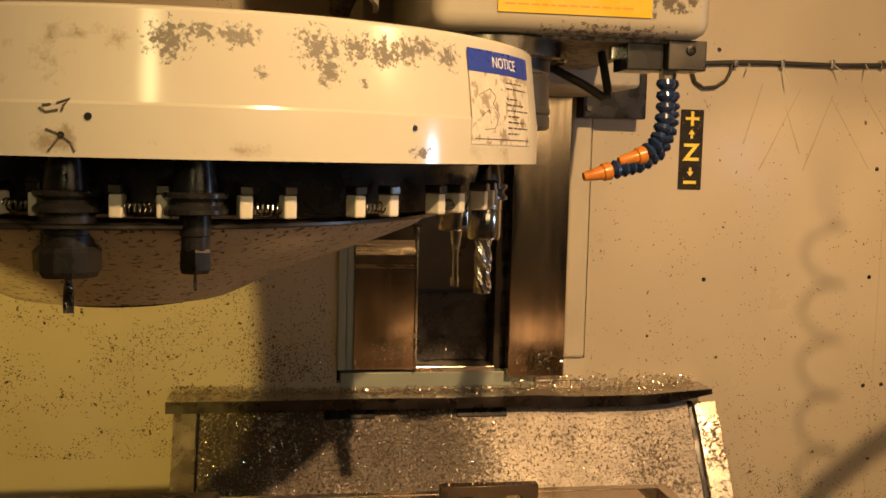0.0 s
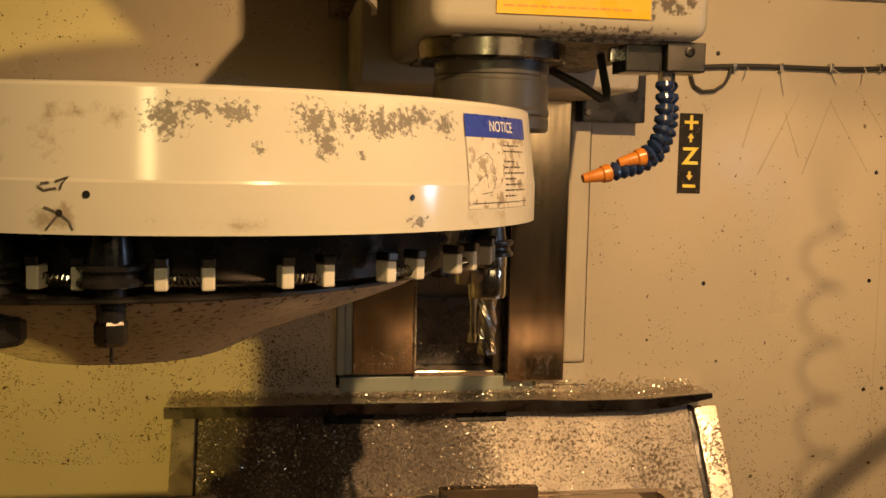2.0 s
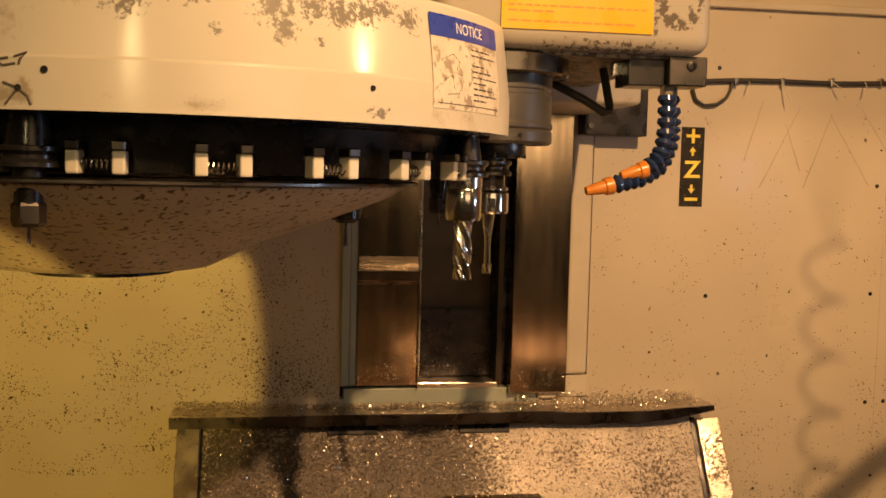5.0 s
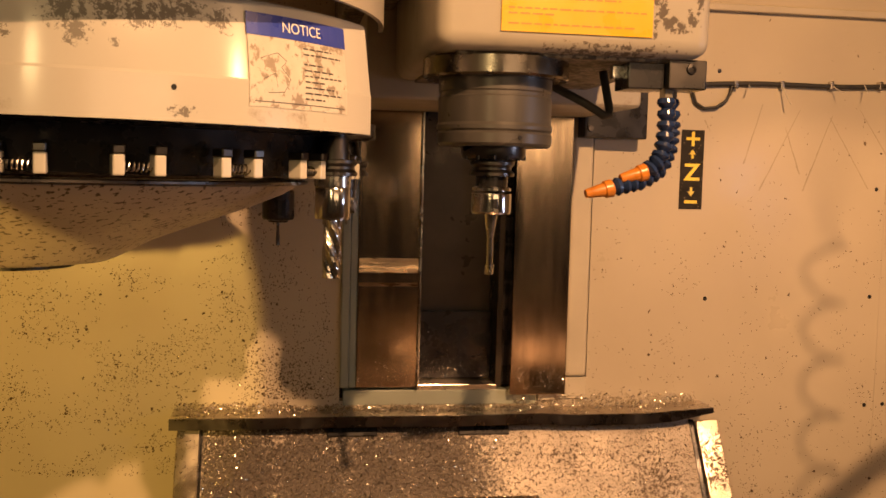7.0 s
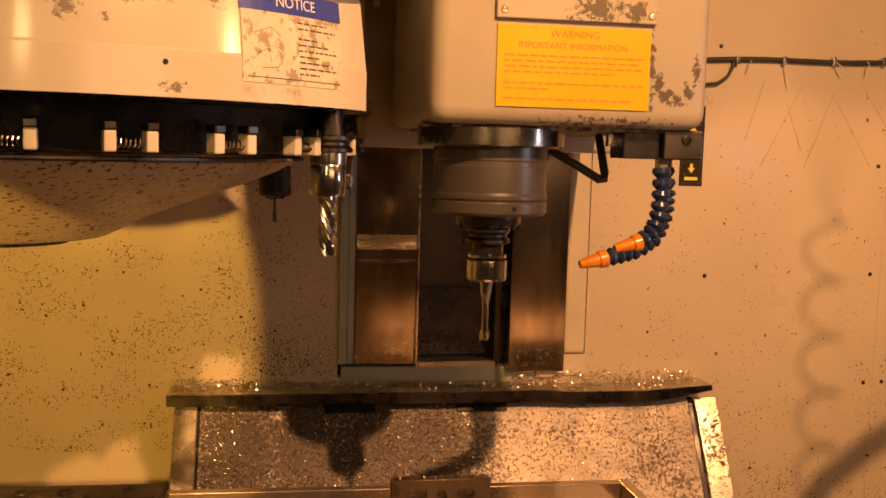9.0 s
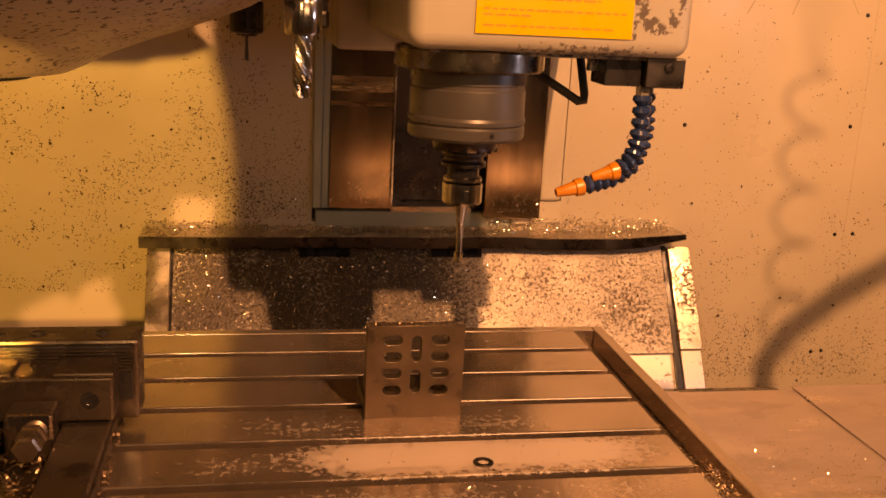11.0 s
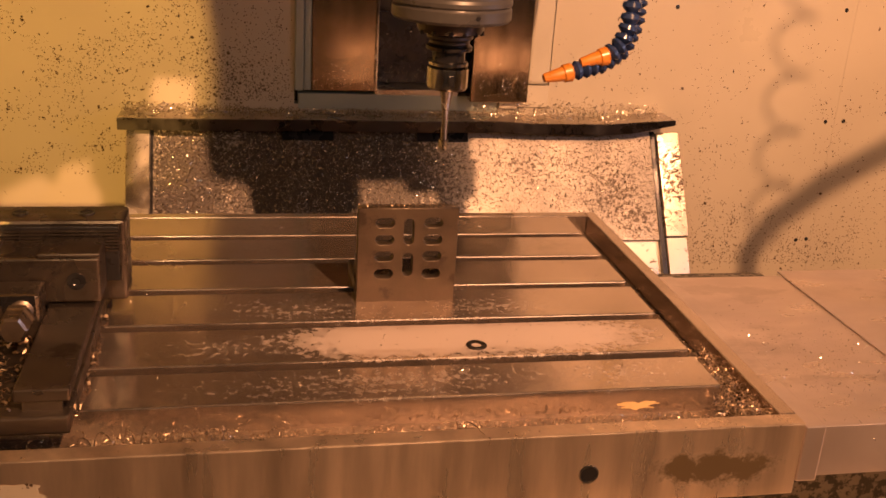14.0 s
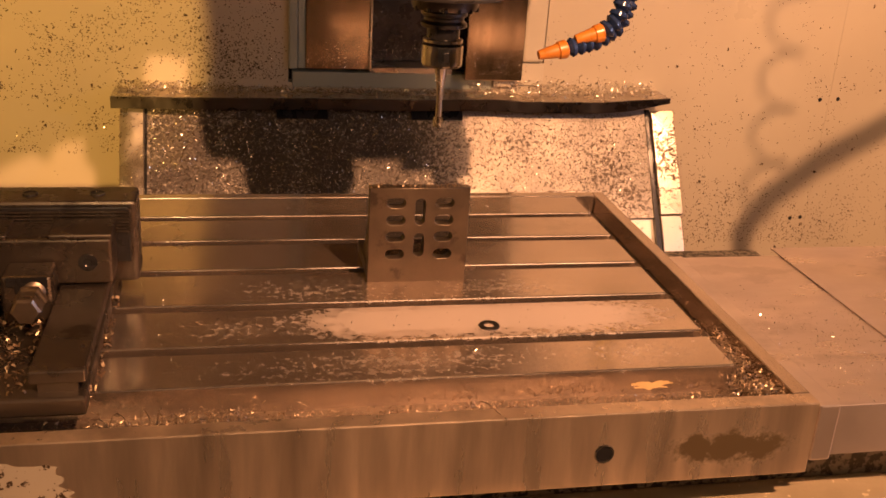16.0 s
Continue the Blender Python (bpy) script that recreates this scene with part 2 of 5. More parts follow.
BLACKSIGN = mat("black_sign", (0.025, 0.021, 0.017), 0.55, 0, 25, 0.4, spec=0.15, spots=(0.2, 0.16, 0.1), spot_scale=160, spot_at=0.66)
SIGNYELLOW = mat("sign_yellow", (0.88, 0.66, 0.07), 0.4, 0, 25, 0.15)
CHIP = mat("aluminium_chips", (0.72, 0.66, 0.58), 0.22, 1, 90, 0.25, rough_vary=0.1)
FLECK = mat("dark_flecks", (0.09, 0.05, 0.025), 0.5, 0, 90, 0.4)
BRONZE = mat("golden_chips", (0.50, 0.38, 0.27), 0.42, 1, 90, 0.3)
FLOOR = mat("chip_pan_paint", (0.36, 0.29, 0.20), 0.5, 0.2, 8, 0.2, 0.3, 50, spots=(0.6, 0.5, 0.35), spot_scale=90, spot_at=0.66)
ROOF = mat("roof_paint", (0.28, 0.24, 0.18), 0.5, 0, 4, 0.08)


# ---- mesh helpers ----
def link(name, bm, material, parent=None, label="", smooth=False, crease=0.45):
    me = bpy.data.meshes.new(name)
    bm.normal_update()
    if smooth:
        for f in bm.faces:
            f.smooth = True
        for e in bm.edges:
            if len(e.link_faces) == 2 and e.calc_face_angle(0) > crease:
                e.smooth = False
    bm.to_mesh(me)
    bm.free()
    me.materials.append(material)
    ob = new(name, me)
    if parent:
        ob.parent = parent
    if label:
        ob["label"] = label
    return ob


def part(name, bm, material, parent, label="", smooth=False, crease=0.45):
    return link(name, bm, material, parent, label, smooth, crease)


def thing(name, label, category, group="", kind=""):
    ob = new(name)
    ob.empty_display_size = 0.05
    return tagged(ob, label, category, group, kind)


def structure(name, bm, material, label="", smooth=False):
    return tagged(link(name, bm, material, None, "", smooth), label, "", "", "structure")


def box(bm, x0, y0, z0, x1, y1, z1, bevel=0.0, seg=2, m=None):
    vs = bmesh.ops.create_cube(bm, size=1.0)["verts"]
    for v in vs:
        v.co = Vector(((x0 + x1) / 2 + v.co.x * (x1 - x0), (y0 + y1) / 2 + v.co.y * (y1 - y0), (z0 + z1) / 2 + v.co.z * (z1 - z0)))
    if bevel:
        es = list({e for v in vs for e in v.link_edges})
        got = bmesh.ops.bevel(bm, geom=es, offset=bevel, segments=seg, affect="EDGES", profile=0.5, clamp_overlap=True)
        vs = list({v for f in got["faces"] for v in f.verts} | {v for v in vs if v.is_valid})
    if m is not None:
        bmesh.ops.transform(bm, matrix=m, verts=vs)
    return vs


def lathe(bm, profile, seg=32, m=None, a0=0.0, a1=2 * math.pi):
    """Turns (radius, height) pairs round z."""
    full = abs(a1 - a0 - 2 * math.pi) < 1e-6
    n = seg if full else seg + 1
    rings = []
    for r, z in profile:
        rings.append([bm.verts.new((r * math.cos(a0 + (a1 - a0) * i / seg), r * math.sin(a0 + (a1 - a0) * i / seg), z)) for i in range(n)])
    for p, q in zip(rings, rings[1:]):
        for i in range(seg):
            j = (i + 1) % n
            if (p[i].co - p[j].co).length < 1e-9:
                if (q[i].co - q[j].co).length > 1e-9:
                    bm.faces.new((p[i], q[j], q[i]))
            elif (q[i].co - q[j].co).length < 1e-9:
                bm.faces.new((p[i], p[j], q[i]))
            else:
                bm.faces.new((p[i], p[j], q[j], q[i]))
    vs = [v for r in rings for v in r]
    if m is not None:
        bmesh.ops.transform(bm, matrix=m, verts=vs)
    return vs


def tube(bm, pts, radius, seg=10, close=True):
    """A round tube along points; radius may be a list."""
    pts = [Vector(p) for p in pts]
    seg = max(seg, 16) if (max(radius) if isinstance(radius, (list, tuple)) else radius) > 0.003 else seg
    rs = radius if isinstance(radius, (list, tuple)) else [radius] * len(pts)
    rings = []
    side = None
    for i, p in enumerate(pts):
        d = (pts[min(i + 1, len(pts) - 1)] - pts[max(i - 1, 0)]).normalized()
        if side is None:
            side = d.orthogonal().normalized()
        side = (side - d * side.dot(d)).normalized()
        up = d.cross(side)
        rings.append([bm.verts.new(p + rs[i] * (math.cos(2 * math.pi * k / seg) * side + math.sin(2 * math.pi * k / seg) * up)) for k in range(seg)])
    for a, b in zip(rings, rings[1:]):
        for k in range(seg):
            bm.faces.new((a[k], a[(k + 1) % seg], b[(k + 1) % seg], b[k]))
    if close:
        bm.faces.new(rings[0][::-1])
        bm.faces.new(rings[-1])


def prism(bm, outline, a, b, m=None):
    """A flat outline of (u, v) pairs in the xz plane, pulled from y=a to y=b."""
    lo = [bm.verts.new((u, a, v)) for u, v in outline]
    hi = [bm.verts.new((u, b, v)) for u, v in outline]
    n = len(lo)
    bm.faces.new(lo)
    bm.faces.new(hi[::-1])
    for i in range(n):
        bm.faces.new((lo[i], hi[i], hi[(i + 1) % n], lo[(i + 1) % n]))
    bmesh.ops.recalc_face_normals(bm, faces=bm.faces[:])
    if m is not None:
        bmesh.ops.transform(bm, matrix=m, verts=lo + hi)


def text_part(name, words, size, m, material, parent, align="CENTER", squeeze=1.0, bold=0.0):
    cu = bpy.data.curves.new(name, "FONT")
    cu.body, cu.size, cu.align_x, cu.align_y, cu.extrude = words, size, align, "CENTER", 0.0003
    cu.offset = bold
    tmp = new(name, cu)
    dg = bpy.context.evaluated_depsgraph_get()
    me = bpy.data.meshes.new_from_object(tmp.evaluated_get(dg))
    bpy.data.objects.remove(tmp)
    me.transform(m @ Matrix.Diagonal((squeeze, 1, 1, 1)))
    me.materials.clear()
    me.materials.append(material)
    ob = new(name, me)
    ob.parent = parent
    return ob


FRONT = Matrix.Rotation(radians(90), 4, "X")


def front_at(x, y, z):
    return Matrix.Translation((x, y, z)) @ FRONT


rng = random.Random(7)


def shards(name, places, material, label, category, parent=None, size=(0.002, 0.006), thick=0.35):
    """Loose metal chips: small bent slivers at the places (point, normal)."""
    verts, faces = [], []
    for p, nrm in places:
        nrm = Vector(nrm).normalized()
        t1 = nrm.orthogonal().normalized()
        t1.rotate(Matrix.Rotation(rng.uniform(0, 6.28), 3, nrm))
        tilt = rng.uniform(-0.7, 0.7)
        d = (t1 * math.cos(tilt) + nrm * math.sin(tilt))
        w = d.cross(nrm).normalized()
        w = (w * math.cos(1.0 * rng.uniform(-1, 1)) + nrm * math.sin(rng.uniform(-0.6, 0.9)))
        ln, wd = rng.uniform(*size), rng.uniform(*size) * thick
        c = Vector(p) + nrm * (abs(math.sin(tilt)) * ln * 0.5 + 0.0004)
        bend = nrm * rng.uniform(0.0, 0.35) * ln
        i = len(verts)
        for s, off in ((-0.5, 0), (0, 1), (0.5, 0)):
            verts.append(c + d * ln * s + w * wd * 0.5 + bend * off)
            verts.append(c + d * ln * s - w * wd * 0.5 + bend * off)
        faces += [(i, i + 1, i + 3, i + 2), (i + 2, i + 3, i + 5, i + 4)]
    me = bpy.data.meshes.new(name)
    me.from_pydata([tuple(v) for v in verts], [], faces)
    me.materials.append(material)
    ob = new(name, me)
    if parent:
        ob.parent = parent
    else:
        tagged(ob, label, category, "", "stuff")
    return ob


# ---- the enclosure ----
WY = 2.12
bm = bmesh.new()
box(bm, -1.3, WY, 0.3, 0.122, WY + 0.03, 2.95)
structure("wall_back", bm, WALL, "cream painted sheet-metal back wall, spattered")
bm = bmesh.new()
box(bm, 0.672, WY, 0.3, 1.3745, WY + 0.03, 1.832)
structure("wall_back_2", bm, WALL, "cream painted sheet-metal back wall, spattered")
bm = bmesh.new()
box(bm, 1.375, WY, 0.3, 1.95, WY + 0.03, 1.832)
structure("wall_back_3", bm, WALL, "cream painted sheet-metal back wall, spattered")
bm = bmesh.new()
box(bm, 0.672, WY + 0.012, 1.838, 1.95, WY + 0.04, 2.95)
structure("wall_back_4", bm, WALL, "cream painted upper wall panel")
bm = bmesh.new()
box(bm, 0.672, WY - 0.016, 1.826, 1.95, WY, 1.842, 0.003)
structure("trim_ledge", bm, TRIM, "folded seam of the wall panels")
bm = bmesh.new()
box(bm, 0.122, WY, 0.3, 0.672, WY + 0.03, 0.955)
structure("wall_back_5", bm, WALL, "cream painted wall below the column")
bm = bmesh.new()
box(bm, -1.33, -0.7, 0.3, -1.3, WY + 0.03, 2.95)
structure("wall_left", bm, SIDEWALL, "unseen side wall of the machine, darkened to cut bounced light")
bm = bmesh.new()
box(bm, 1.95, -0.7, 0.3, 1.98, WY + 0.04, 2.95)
structure("wall_right", bm, SIDEWALL, "unseen side wall of the machine, darkened to cut bounced light")
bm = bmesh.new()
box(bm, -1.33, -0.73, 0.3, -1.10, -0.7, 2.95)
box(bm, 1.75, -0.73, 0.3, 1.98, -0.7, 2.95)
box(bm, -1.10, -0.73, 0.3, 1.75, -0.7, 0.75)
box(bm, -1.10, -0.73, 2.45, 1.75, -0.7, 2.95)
structure("wall_front", bm, SIDEWALL, "unseen front of the machine with its open door, darkened to cut bounced light")
bm = bmesh.new()
box(bm, -1.33, -0.73, 2.95, 1.98, WY + 0.3, 2.98)
structure("ceiling", bm, ROOF, "painted sheet-metal roof of the enclosure")
bm = bmesh.new()
box(bm, -1.33, -0.73, 0.27, 1.98, WY + 0.3, 0.3)
structure("floor", bm, FLOOR, "chip pan with scattered metal chips")


# ---- the column with its way covers ----
def column():
    col = thing("machine_column", "machine column with brushed steel way covers and a dark recess", "machine column")
    bm = bmesh.new()
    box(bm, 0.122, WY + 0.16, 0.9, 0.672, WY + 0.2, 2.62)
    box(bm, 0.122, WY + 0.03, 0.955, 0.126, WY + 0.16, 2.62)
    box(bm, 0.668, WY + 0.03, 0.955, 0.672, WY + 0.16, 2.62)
    part("back_plate", bm, RECESS, col, "dark back of the recess")
    bm = bmesh.new()
    box(bm, 0.122, WY - 0.012, 0.985, 0.140, WY + 0.02, 2.6, 0.003)
    part("side_strip", bm, GREY_GREEN, col, "grey-green painted strip")
    bm = bmesh.new()
    box(bm, 0.141, WY - 0.004, 0.985, 0.156, WY + 0.02, 2.6, 0.002)
    part("side_strip", bm, GREY_GREEN, col, "grey-green painted strip")
    bm = bmesh.new()
    box(bm, 0.157, WY - 0.006, 0.985, 0.288, WY + 0.02, 2.6, 0.0015)
    part("way_cover", bm, COVER, col, "brushed steel way cover, splashed with oil")
    bm = bmesh.new()
    box(bm, 0.288, WY - 0.02, 0.985, 0.292, WY + 0.15, 2.6)
    part("cover_lip", bm, STEEL, col, "bright folded edge")
    for za, zb, out in ((1.236, 1.266, 0.004), (1.207, 1.2135, 0.003)):
        bm = bmesh.new()
        wedge = [(-WY + 0.006, zb), (-WY + 0.0062 + out, za), (-WY + 0.006, za - 0.0015)]
        prism(bm, wedge, 0.159, 0.2865, Matrix(((0, 1, 0, 0), (-1, 0, 0, 0), (0, 0, 1, 0), (0, 0, 0, 1))))
        part("cover_step", bm, COVERLIP, col, "bright worn step across the way cover")
    bm = bmesh.new()
    box(bm, 0.298, WY + 0.06, 0.992, 0.464, WY + 0.07, 1.143, 0.001)
    part("lower_panel", bm, BLACKOX, col, "black lower cover panel")
    bm = bmesh.new()
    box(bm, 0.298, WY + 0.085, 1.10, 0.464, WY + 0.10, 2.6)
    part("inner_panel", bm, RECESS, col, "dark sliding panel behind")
    bm = bmesh.new()
    box(bm, 0.292, WY + 0.0, 0.975, 0.47, WY + 0.11, 0.99, 0.002)
    part("sill", bm, FRAME, col, "steel sill edge")
    bm = bmesh.new()
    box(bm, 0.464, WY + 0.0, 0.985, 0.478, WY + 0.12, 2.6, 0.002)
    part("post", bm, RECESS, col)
    bm = bmesh.new()
    box(bm, 0.480, WY + 0.02, 0.985, 0.498, WY + 0.12, 2.6, 0.002)
    part("post", bm, BLACKOX, col)
    bm = bmesh.new()
    box(bm, 0.491, WY - 0.03, 0.972, 0.616, WY + 0.02, 2.6, 0.0015)
    part("way_cover", bm, COVER, col, "brushed steel way cover, splashed with oil")
    bm = bmesh.new()
    box(bm, 0.13, WY - 0.002, 0.945, 0.56, WY + 0.03, 0.978, 0.002)
    part("base_strip", bm, GREY_GREEN, col)
    bm = bmesh.new()
    box(bm, 0.56, WY - 0.012, 0.955, 0.60, WY + 0.03, 0.985, 0.002)
    part("base_strip", bm, TRIM, col)
    bm = bmesh.new()
    box(bm, 0.602, WY - 0.004, 0.957, 0.6715, WY + 0.028, 1.006, 0.001)
    part("base_strip", bm, TRIM, col)
    bm = bmesh.new()
    box(bm, 0.618, WY - 0.014, 1.008, 0.668, WY + 0.01, 1.58, 0.008, 3)
    part("side_bar", bm, TRIM, col, "cream bar with rounded end")
    bm = bmesh.new()
    box(bm, 0.629, WY - 0.06, 1.535, 0.77, WY, 1.66, 0.003)
    part("cover_box", bm, BLACKOX, col, "black box cover with a bolt")
    bm = bmesh.new()
    lathe(bm, [(0, 0.006), (0.006, 0.006), (0.007, 0), (0, 0)], 12, Matrix.Translation((0.643, WY - 0.06, 1.555)) @ FRONT)
    part("bolt", bm, DARKSTEEL, col)
    return col


column()


# ---- ledge and sloping apron under the column ----
AP0 = Vector((0, 2.075, 0.915))
AP1 = Vector((0, 1.944, 0.714))
AP_DIR = (AP1 - AP0).normalized()
AP_N = Vector((0, AP_DIR.z, -AP_DIR.y)) * -1
if AP_N.z < 0:
    AP_N = -AP_N


def apron_m():
    """x along the apron, y down its slope, z out of it."""
    m = Matrix.Identity(4)
    m.col[0][:3], m.col[1][:3], m.col[2][:3], m.col[3][:3] = (-1, 0, 0), AP_DIR, AP_N, AP0
    if m.to_3x3().determinant() < 0:
        m.col[0][:3] = (1, 0, 0)
    return m


def apron():
    ap = thing("rear_apron", "sloping steel apron with raised side frames, littered with chips", "apron")
    m = apron_m()
    s = m.col[0][0]
    bm = bmesh.new()
    box(bm, *sorted((s * -0.163, s * 0.905))[:1], 0.0, -0.006, sorted((s * -0.163, s * 0.905))[1], 0.245, 0.0, 0.001, 1, m)
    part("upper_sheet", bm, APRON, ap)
    bm = bmesh.new()
    a, b = sorted((s * -0.168, s * 0.91))
    box(bm, a, 0.235, -0.014, b, 0.62, -0.008, 0.001, 1, m)
    part("lower_sheet", bm, FRAME, ap)
    for x0, x1 in ((-0.212, -0.165), (0.909, 0.962)):
        a, b = sorted((s * x0, s * x1))
        bm = bmesh.new()
        box(bm, a, 0.004, -0.01, b, 0.24, 0.012, 0.002, 1, m)
        part("side_frame", bm, FRAME, ap, "raised bright side frame")
        bm = bmesh.new()
        box(bm, a + 0.002, 0.24, -0.014, b - 0.002, 0.62, 0.006, 0.002, 1, m)
        part("side_frame", bm, FRAME, ap)
    for x0, x1 in ((-0.165, -0.160), (0.898, 0.909)):
        bm = bmesh.new()
        a, b = sorted((s * x0, s * x1))
        box(bm, a, 0.0, -0.008, b, 0.62, 0.004, 0, 1, m)
        part("frame_gasket", bm, BLACKOX, ap, "dark gap beside the frame")
    for x0, x1 in ((0.095, 0.20), (0.375, 0.485)):
        a, b = sorted((s * x0, s * x1))
        bm = bmesh.new()
        box(bm, a, -0.01, 0.0, b, 0.028, 0.006, 0.001, 1, m)
        part("wiper_clip", bm, BLACKOX, ap, "dark wiper clip")
    return ap


apron()


def ledge():
    lg = thing("wall_ledge", "narrow steel ledge heaped with metal chips at the wall's foot", "ledge")
    # the right third is bent, so the lip is built of short lengths
    xs = [-0.226, 0.0, 0.2, 0.37, 0.55, 0.62, 0.79, 0.85, 0.940]
    dz = [0.0, 0.0, 0.002, 0.001, 0.004, 0.0, 0.001, 0.006, 0.012]
    for i, (nm, y0, y1, z0, z1, mt) in enumerate((("shelf", 2.04, WY, 0.934, 0.938, FRAME), ("lip", 2.036, 2.042, 0.916, 0.939, DARKSTEEL))):
        bm = bmesh.new()
        rows = []
        for x, d in zip(xs, dz):
            e = 0.012 if x > 0.88 and nm == "lip" else 0.0
            rows.append([bm.verts.new((x, yy, zz + d)) for yy, zz in ((y0, z0 + e), (y1, z0 + e), (y1, z1), (y0, z1))])
        for a, b in zip(rows, rows[1:]):
            for k in range(4):
                bm.faces.new((a[k], b[k], b[(k + 1) % 4], a[(k + 1) % 4]))
        bm.faces.new(rows[0])
        bm.faces.new(rows[-1][::-1])
        bmesh.ops.recalc_face_normals(bm, faces=bm.faces[:])
        part(nm, bm, mt, lg)
    return lg


ledge()


# ---- machine table: in its own space, x = 0 at rest ----
TZ = 0.9
TX0 = -0.8
SLOTS = [1.06, 1.168, 1.276, 1.38, 1.478]
LAND = 0.536


def machine_table():
    tb = thing("machine_table", "oily steel machine table with T-slots and raised rim", "machine table")
    y0s = [0.97] + SLOTS
    y1s = [s - 0.017 for s in SLOTS] + [1.558]
    for a, b in zip(y0s, y1s):
        bm = bmesh.new()
        box(bm, TX0, a, TZ - 0.034, LAND, b, TZ, 0.0018, 2)
        part("table_land", bm, TABLE, tb)
    bm = bmesh.new()
    box(bm, TX0, 0.90, TZ - 0.075, 0.575, 1.575, TZ - 0.032)
    part("table_body", bm, TROUGH, tb, "oily trough bottom")
    bm = bmesh.new()
    box(bm, TX0, 0.88, TZ - 0.088, 0.592, 0.902, TZ, 0.0015, 2)
    part("front_rim", bm, TABLEFRONT, tb, "wide front face of the table, streaked")
    bm = bmesh.new()
    box(bm, 0.573, 0.902, TZ - 0.088, 0.592, 1.58, TZ, 0.0015, 2)
    part("side_rim", bm, TABLE, tb)
    bm = bmesh.new()
    box(bm, TX0, 1.562, TZ - 0.088, 0.573, 1.58, TZ, 0.0015, 2)
    part("back_rim", bm, TABLE, tb)
    bm = bmesh.new()
    lathe(bm, [(0.0, 0.0004), (0.0088, 0.0005)], 24, front_at(0.353, 0.88, TZ - 0.048))
    hole = part("rim_hole", bm, BLACKOX, tb, "round drain hole")
    bm = bmesh.new()
    lathe(bm, [(0.0088, 0.0003), (0.0092, 0.0014), (0.0104, 0.0014), (0.0112, 0.0)], 24, front_at(0.353, 0.88, TZ - 0.048))
    part("chamfer", bm, STEEL, hole, "bright chamfer round the hole", True)
    bm = bmesh.new()
    box(bm, 0.592, 0.878, TZ - 0.072, 0.616, 1.30, TZ - 0.003, 0.002)
    part("end_cap", bm, PLATE, tb, "steel end cap")
    bm = bmesh.new()
    box(bm, 0.616, 0.884, TZ - 0.012, 0.93, 1.302, TZ - 0.006, 0.0015)
    box(bm, 0.616, 0.882, TZ - 0.068, 0.93, 0.887, TZ - 0.006, 0.001)
    part("sliding_cover", bm, PLATE, tb, "flat sliding way cover of grey steel")
    return tb


def ragged(bm, cx, cy, rx, ry, z, seed, n=64, rough=0.18, plane="xy"):
    """A flat stain with an uneven outline, lying in the xy plane or on a front face."""
    r = random.Random(seed)
    ph = [r.uniform(0, 6.28) for _ in range(5)]
    vs = []
    for i in range(n):
        a = 2 * math.pi * i / n
        q = 1 + rough * (0.5 * math.sin(3 * a + ph[0]) + 0.4 * math.sin(7 * a + ph[1]) + 0.3 * math.sin(13 * a + ph[2]) + 0.3 * r.uniform(-1, 1))
        sq = 1.0 / max(abs(math.cos(a)), abs(math.sin(a))) ** 0.7
        u, v = cx + rx * q * sq * math.cos(a), cy + ry * q * sq * math.sin(a)
        vs.append(bm.verts.new((u, v, z) if plane == "xy" else (u, z, v)))
    bm.faces.new(vs if plane == "xy" else vs)
    return vs


def table_marks(tb):
    bm = bmesh.new()
    ragged(bm, -0.262, TZ - 0.048, 0.085, 0.028, 0.8793, 12, 90, 0.1, "xz")
    part("paint_rest", bm, BOWL, tb, "flaking cream paint on the front face")
    bm = bmesh.new()
    ragged(bm, 0.437, TZ - 0.021, 0.02, 0.0045, 0.9695, 15, 40, 0.4, "xz")
    part("paint_flake", bm, SIGNTAN, tb, "tan flake stuck to the land's edge")


SIGNTAN = mat("tan_flake", (0.62, 0.42, 0.20), 0.5, 0, 30, 0.2)
table = machine_table()
table_marks(table)


def fixed_cover():
    cv = thing("way_cover_plate", "flat steel way cover beside the machine table", "way cover")
    bm = bmesh.new()
    box(bm, 0.80, 0.876, TZ - 0.0058, 1.94, 1.308, TZ - 0.0036, 0.0008)
    part("cover_top", bm, PLATE, cv)
    bm = bmesh.new()
    box(bm, 0.80, 0.870, TZ - 0.075, 1.94, 0.876, TZ - 0.0036, 0.001)
    part("cover_front", bm, PLATE, cv)
    return cv


fixed_cover()


def saddle():
    sd = thing("machine_saddle", "cast saddle and bed under the table, flaking cream paint", "machine bed")
    bm = bmesh.new()
    box(bm, -0.7, 0.93, 0.45, 0.9, 1.52, TZ - 0.09, 0.01)
    part("casting", bm, GRIME, sd)
    bm = bmesh.new()
    box(bm, -0.9, 0.80, 0.3, 1.3, 0.93, 0.76, 0.008)
    part("bed_front", bm, FLOOR, sd)
    return sd


saddle()


